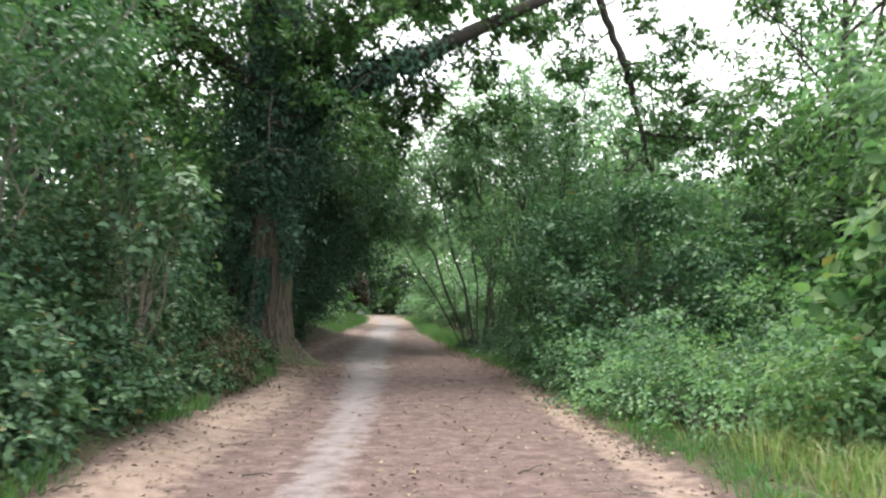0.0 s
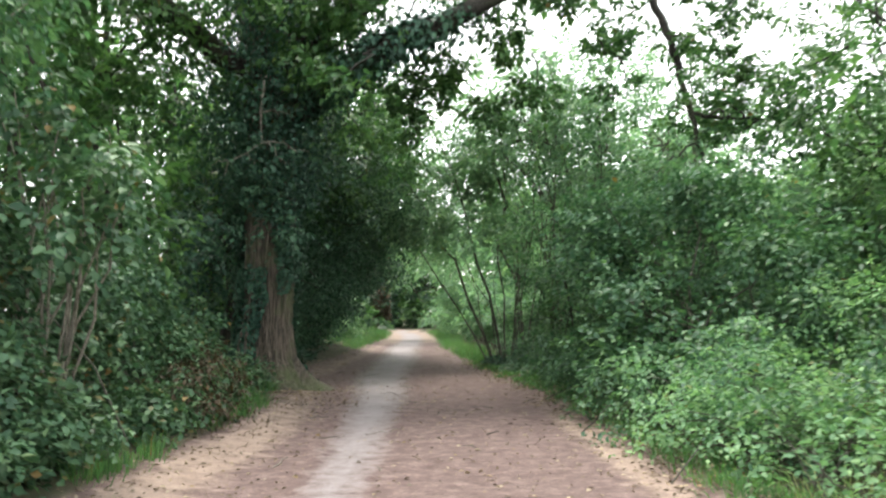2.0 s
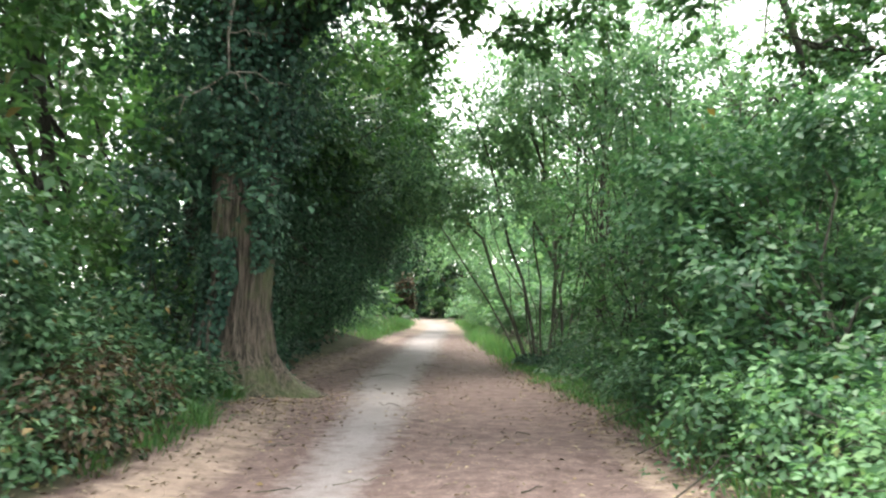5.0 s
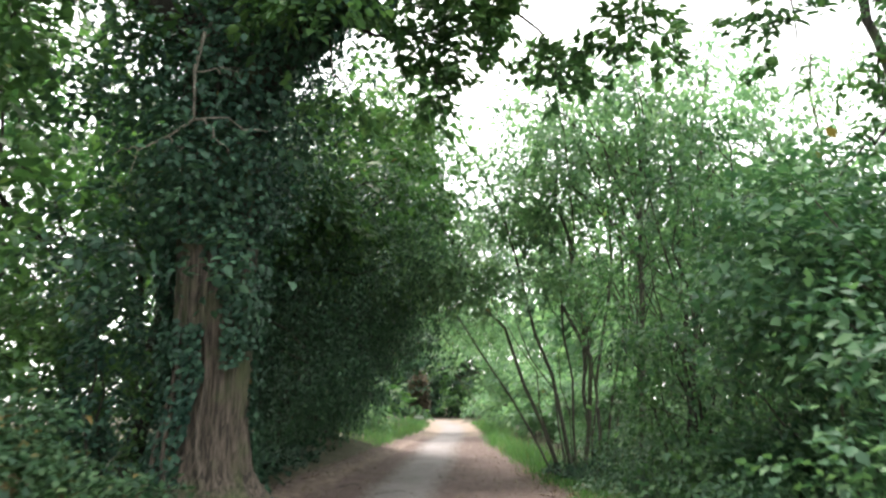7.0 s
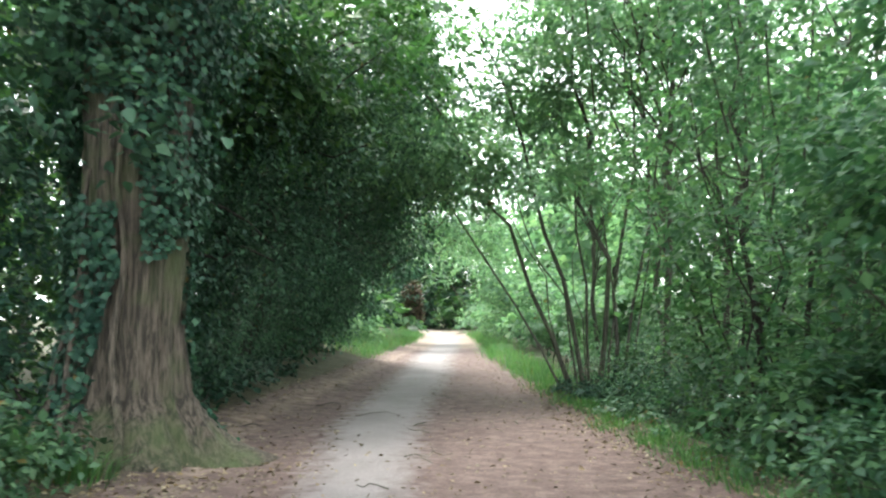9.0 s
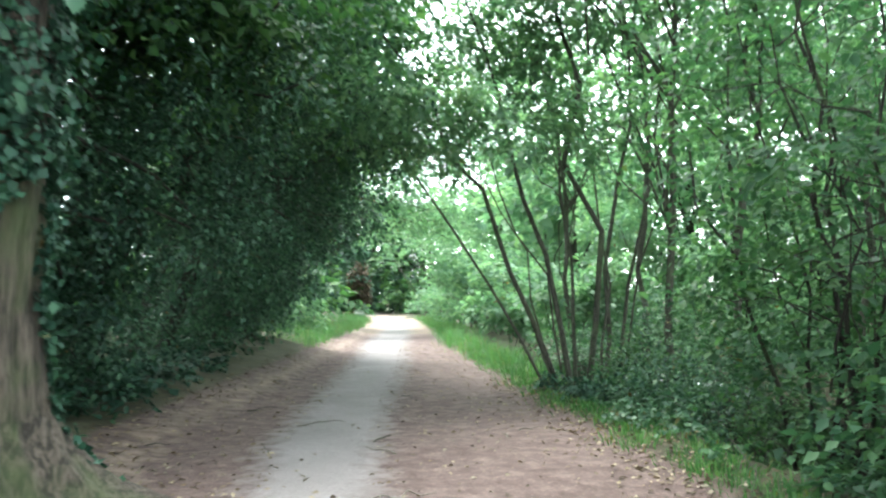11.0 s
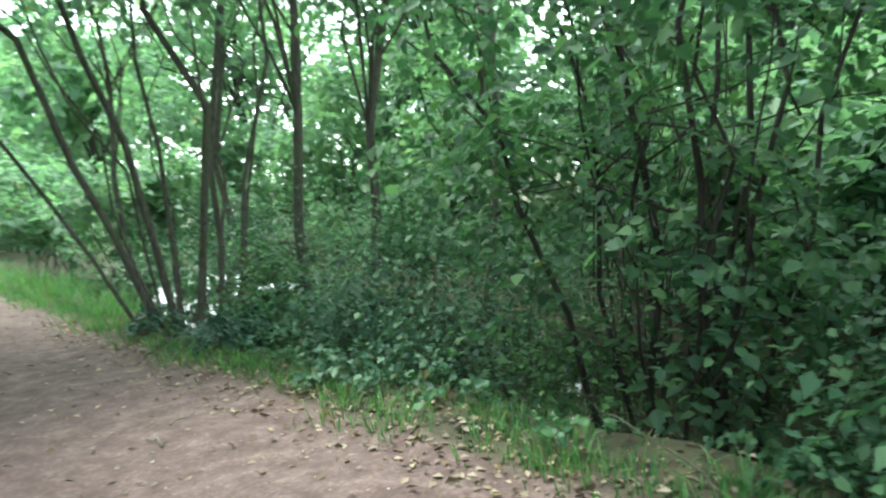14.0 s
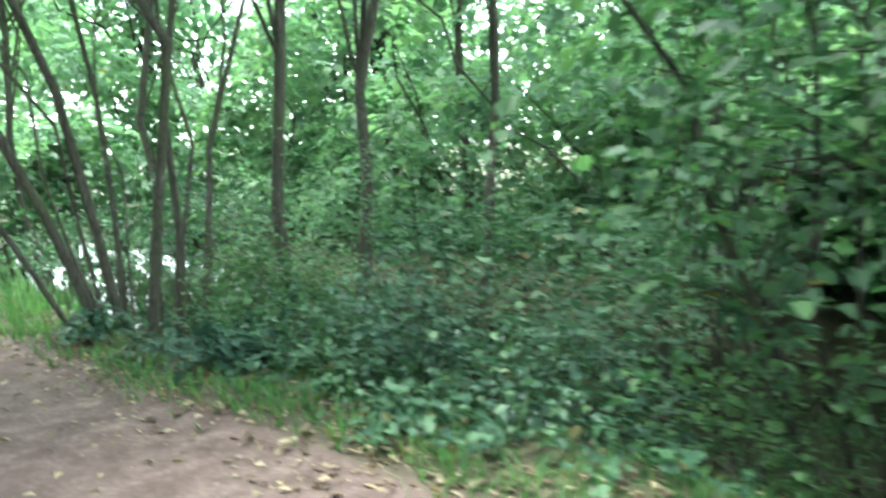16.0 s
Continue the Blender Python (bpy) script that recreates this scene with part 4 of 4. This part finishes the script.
plant("arching_tree", "tree with light green boughs arching over the lane", "tree", (-8.2, 46), 281,
      [(-6, 46, 7.5, 1.6, 1.6, 1.0), (-4.4, 46, 8.2, 1.6, 1.6, 1.0), (-2.8, 46, 8.6, 1.5, 1.5, 1.0), (-1.4, 46.5, 8.0, 1.5, 1.5, 1.0), (-2.0, 46, 6.8, 1.3, 1.4, 0.8), (-3.4, 46, 7.0, 1.3, 1.4, 0.8), (0.2, 46.5, 7.2, 1.4, 1.4, 0.9), (-3.0, 47, 9.8, 1.6, 1.4, 0.8), (-0.6, 46, 9.6, 1.5, 1.4, 0.9), (1.0, 46, 8.8, 1.5, 1.4, 0.9), (1.2, 46.5, 10.2, 1.4, 1.4, 0.8)],
      1050, 9, 0.6, 0.22, LEAF_LIGHT, 0.28, 0.45, 0.2, 0.2, 22, 0.05, BARK_DARK, 0.3, False, (7, 0.16, (1.5, 0.0)))

# ---- grass, litter, twigs ----
def grass(name, label, mat, spots, seed, blades, height, spread):
    rng = np.random.default_rng(seed)
    S = np.array(spots)
    k = len(S) * blades
    c = np.repeat(S, blades, 0)
    xy = c + rng.normal(size=(k, 2)) * spread
    P = np.stack([xy[:, 0], xy[:, 1], land(xy[:, 0], xy[:, 1]) - 0.01], 1)
    h = height * (0.4 + 0.8 * rng.random(k))
    out = np.concatenate([(xy - c) / spread * 0.35, np.zeros((k, 1))], 1) + rng.normal(size=(k, 3)) * [0.22, 0.22, 0]
    side = unit(np.stack([-out[:, 1], out[:, 0], np.zeros(k)], 1) + rng.normal(size=(k, 3)) * 0.2) * 0.006
    up = np.array([0, 0, 1.0])
    M = P + h[:, None] * (up * 0.62 + out * 0.35)
    T = P + h[:, None] * (up * 0.85 + out * 1.1)
    V = np.stack([P - side, P + side, M + side * 0.8, M - side * 0.8, T], 1).reshape(-1, 3)
    corners = (np.arange(k)[:, None] * 5 + np.array([0, 1, 2, 3, 3, 2, 4])[None]).ravel()
    starts = (np.arange(k)[:, None] * 7 + np.array([0, 4])[None]).ravel()
    me = mesh_of(name, V, corners, starts)
    me.materials.append(mat)
    return tagged(new(name, me), label, "grass", kind="stuff")


rng = np.random.default_rng(77)
right, left, far, dry = [], [], [], []
for y in np.arange(4.5, 33, 0.16):
    for _ in range(2):
        if rng.random() < (0.9 if y < 22.5 else 0.62 + 0.4 * float(ripple(y, 1.0, 1.7))):
            right.append((right_edge(y) + abs(rng.normal()) * 0.35 + 0.02, y + rng.uniform(-0.2, 0.2)))
for y in np.arange(5, 18, 0.3):
    if ripple(y, 3.0, 1.1) > 0.15 or rng.random() < 0.2:
        left.append((left_edge(y) - abs(rng.normal()) * 0.2 + 0.12, y))
for _ in range(16):
    left.append((rng.uniform(-5.0, -3.7), rng.uniform(17.2, 17.9)))
for y in np.arange(27, 66, 0.22):
    for _ in range(2):
        far.append((right_edge(y) + abs(rng.normal()) * 0.6, y))
        if y > 36:
            far.append((left_edge(y) - abs(rng.normal()) * 0.7, y))
for _ in range(90):
    y = rng.uniform(4.6, 8.6)
    dry.append((right_edge(y) + rng.uniform(0.5, 1.9), y))
grass("verge_grass", "fresh green grass tufts along the lane's verge", GRASS, right, 1, 32, 0.13, 0.11)
grass("bank_grass", "green grass tufts at the foot of the brambles", GRASS, left, 2, 80, 0.24, 0.11)
grass("far_grass", "bright green grass on the far verges", GRASS, far, 3, 16, 0.42, 0.16)
grass("dry_grass", "tall yellowing grass on the verge", DRY_GRASS, dry, 4, 26, 0.36, 0.16)


def litter():
    rng = np.random.default_rng(31)
    k = 12000
    y = 4 + 36 * rng.random(k) ** 1.4
    u = rng.random(k)
    edge = rng.random(k) < 0.5
    lo, hi = left_edge(y), right_edge(y)
    x = np.where(edge, np.where(u < 0.5, lo + np.abs(rng.normal(size=k)) * 0.5 - 0.2, hi - rng.normal(size=k) * 0.4 + 0.15), lo + (hi - lo) * u)
    thin = (np.abs(x - strip_middle(y)) > 0.35) | (rng.random(k) < 0.08)
    x, y = x[thin], y[thin]
    P = np.stack([x, y, land(x, y) + 0.008], 1)
    D = rng.normal(size=P.shape) * [1, 1, 0.12]
    N = np.array([0, 0, 1]) + rng.normal(size=P.shape) * 0.28
    me = leaves("fallen_leaves", P, D, N, 0.02 + 0.055 * rng.random(len(P)) ** 2, 0.3, LITTER)
    tagged(new("fallen_leaves", me), "dry brown leaves and chips scattered over the lane", "leaf litter", kind="stuff")


def drift():
    """Larger fallen leaves gathered along the verge and round the oak."""
    rng = np.random.default_rng(32)
    k = 5200
    y = rng.uniform(8, 28, k)
    x = right_edge(y) + rng.normal(size=k) * 0.3 + 0.1
    by_oak = rng.random(k) < 0.3
    x = np.where(by_oak, rng.normal(size=k) * 0.7 - 3.3, x)
    y = np.where(by_oak, rng.normal(size=k) * 1.6 + 18.0, y)
    P = np.stack([x, y, land(x, y) + 0.012], 1)
    D = rng.normal(size=P.shape) * [1, 1, 0.2]
    N = np.array([0, 0, 1]) + rng.normal(size=P.shape) * 0.35
    me = leaves("leaf_drift", P, D, N, 0.025 + 0.05 * rng.random(k), 0.3, LITTER)
    tagged(new("leaf_drift", me), "dry fallen leaves gathered along the lane's edge", "leaf litter", kind="stuff")


litter()
drift()
rng = np.random.default_rng(55)
for k in range(34):
    y = rng.uniform(5, 26)
    x = rng.uniform(left_edge(y) + 0.1, right_edge(y) - 0.1)
    a, n = rng.uniform(0, math.pi), rng.uniform(0.08, 0.28)
    z = float(land(x, y)) + 0.008
    line = bend(rng, (-n * math.cos(a), -n * math.sin(a), 0), (n * math.cos(a), n * math.sin(a), 0.01), (0.01, 0.01, 0.004), 6, 0.04)
    ob = new("twig", joined("twig", [tube(line, np.linspace(0.007, 0.003, 6), 5)], BARK_STEM if k % 3 else BARK_PALE, (0, 0, 0)))
    ob.location = (x, y, z)
    tagged(ob, "small dry twig lying on the lane", "twig", "twigs on the lane")


def far_woods():
    """A ring of woodland that closes the view behind the nearer trees."""
    rng = np.random.default_rng(91)
    lobes = []
    for a in np.linspace(0, 2 * math.pi, 90, endpoint=False):
        d = rng.uniform(62, 75)
        for _ in range(2):
            lobes.append((d * math.cos(a), 45 + 1.1 * d * math.sin(a), rng.uniform(1, 6.5), rng.uniform(3, 5), rng.uniform(3, 5), rng.uniform(2, 3)))
    P, D, N, L, C = crown(rng, lobes, 1700, 9, 1.6, 1.25, 0.3, 0.4, 0.0)
    me = leaves("far_woods", P, D, N, L, 0.32, LEAF_OAK)
    tagged(new("far_woods", me), "distant woodland closing the view all round", "woods", kind="stuff")


far_woods()
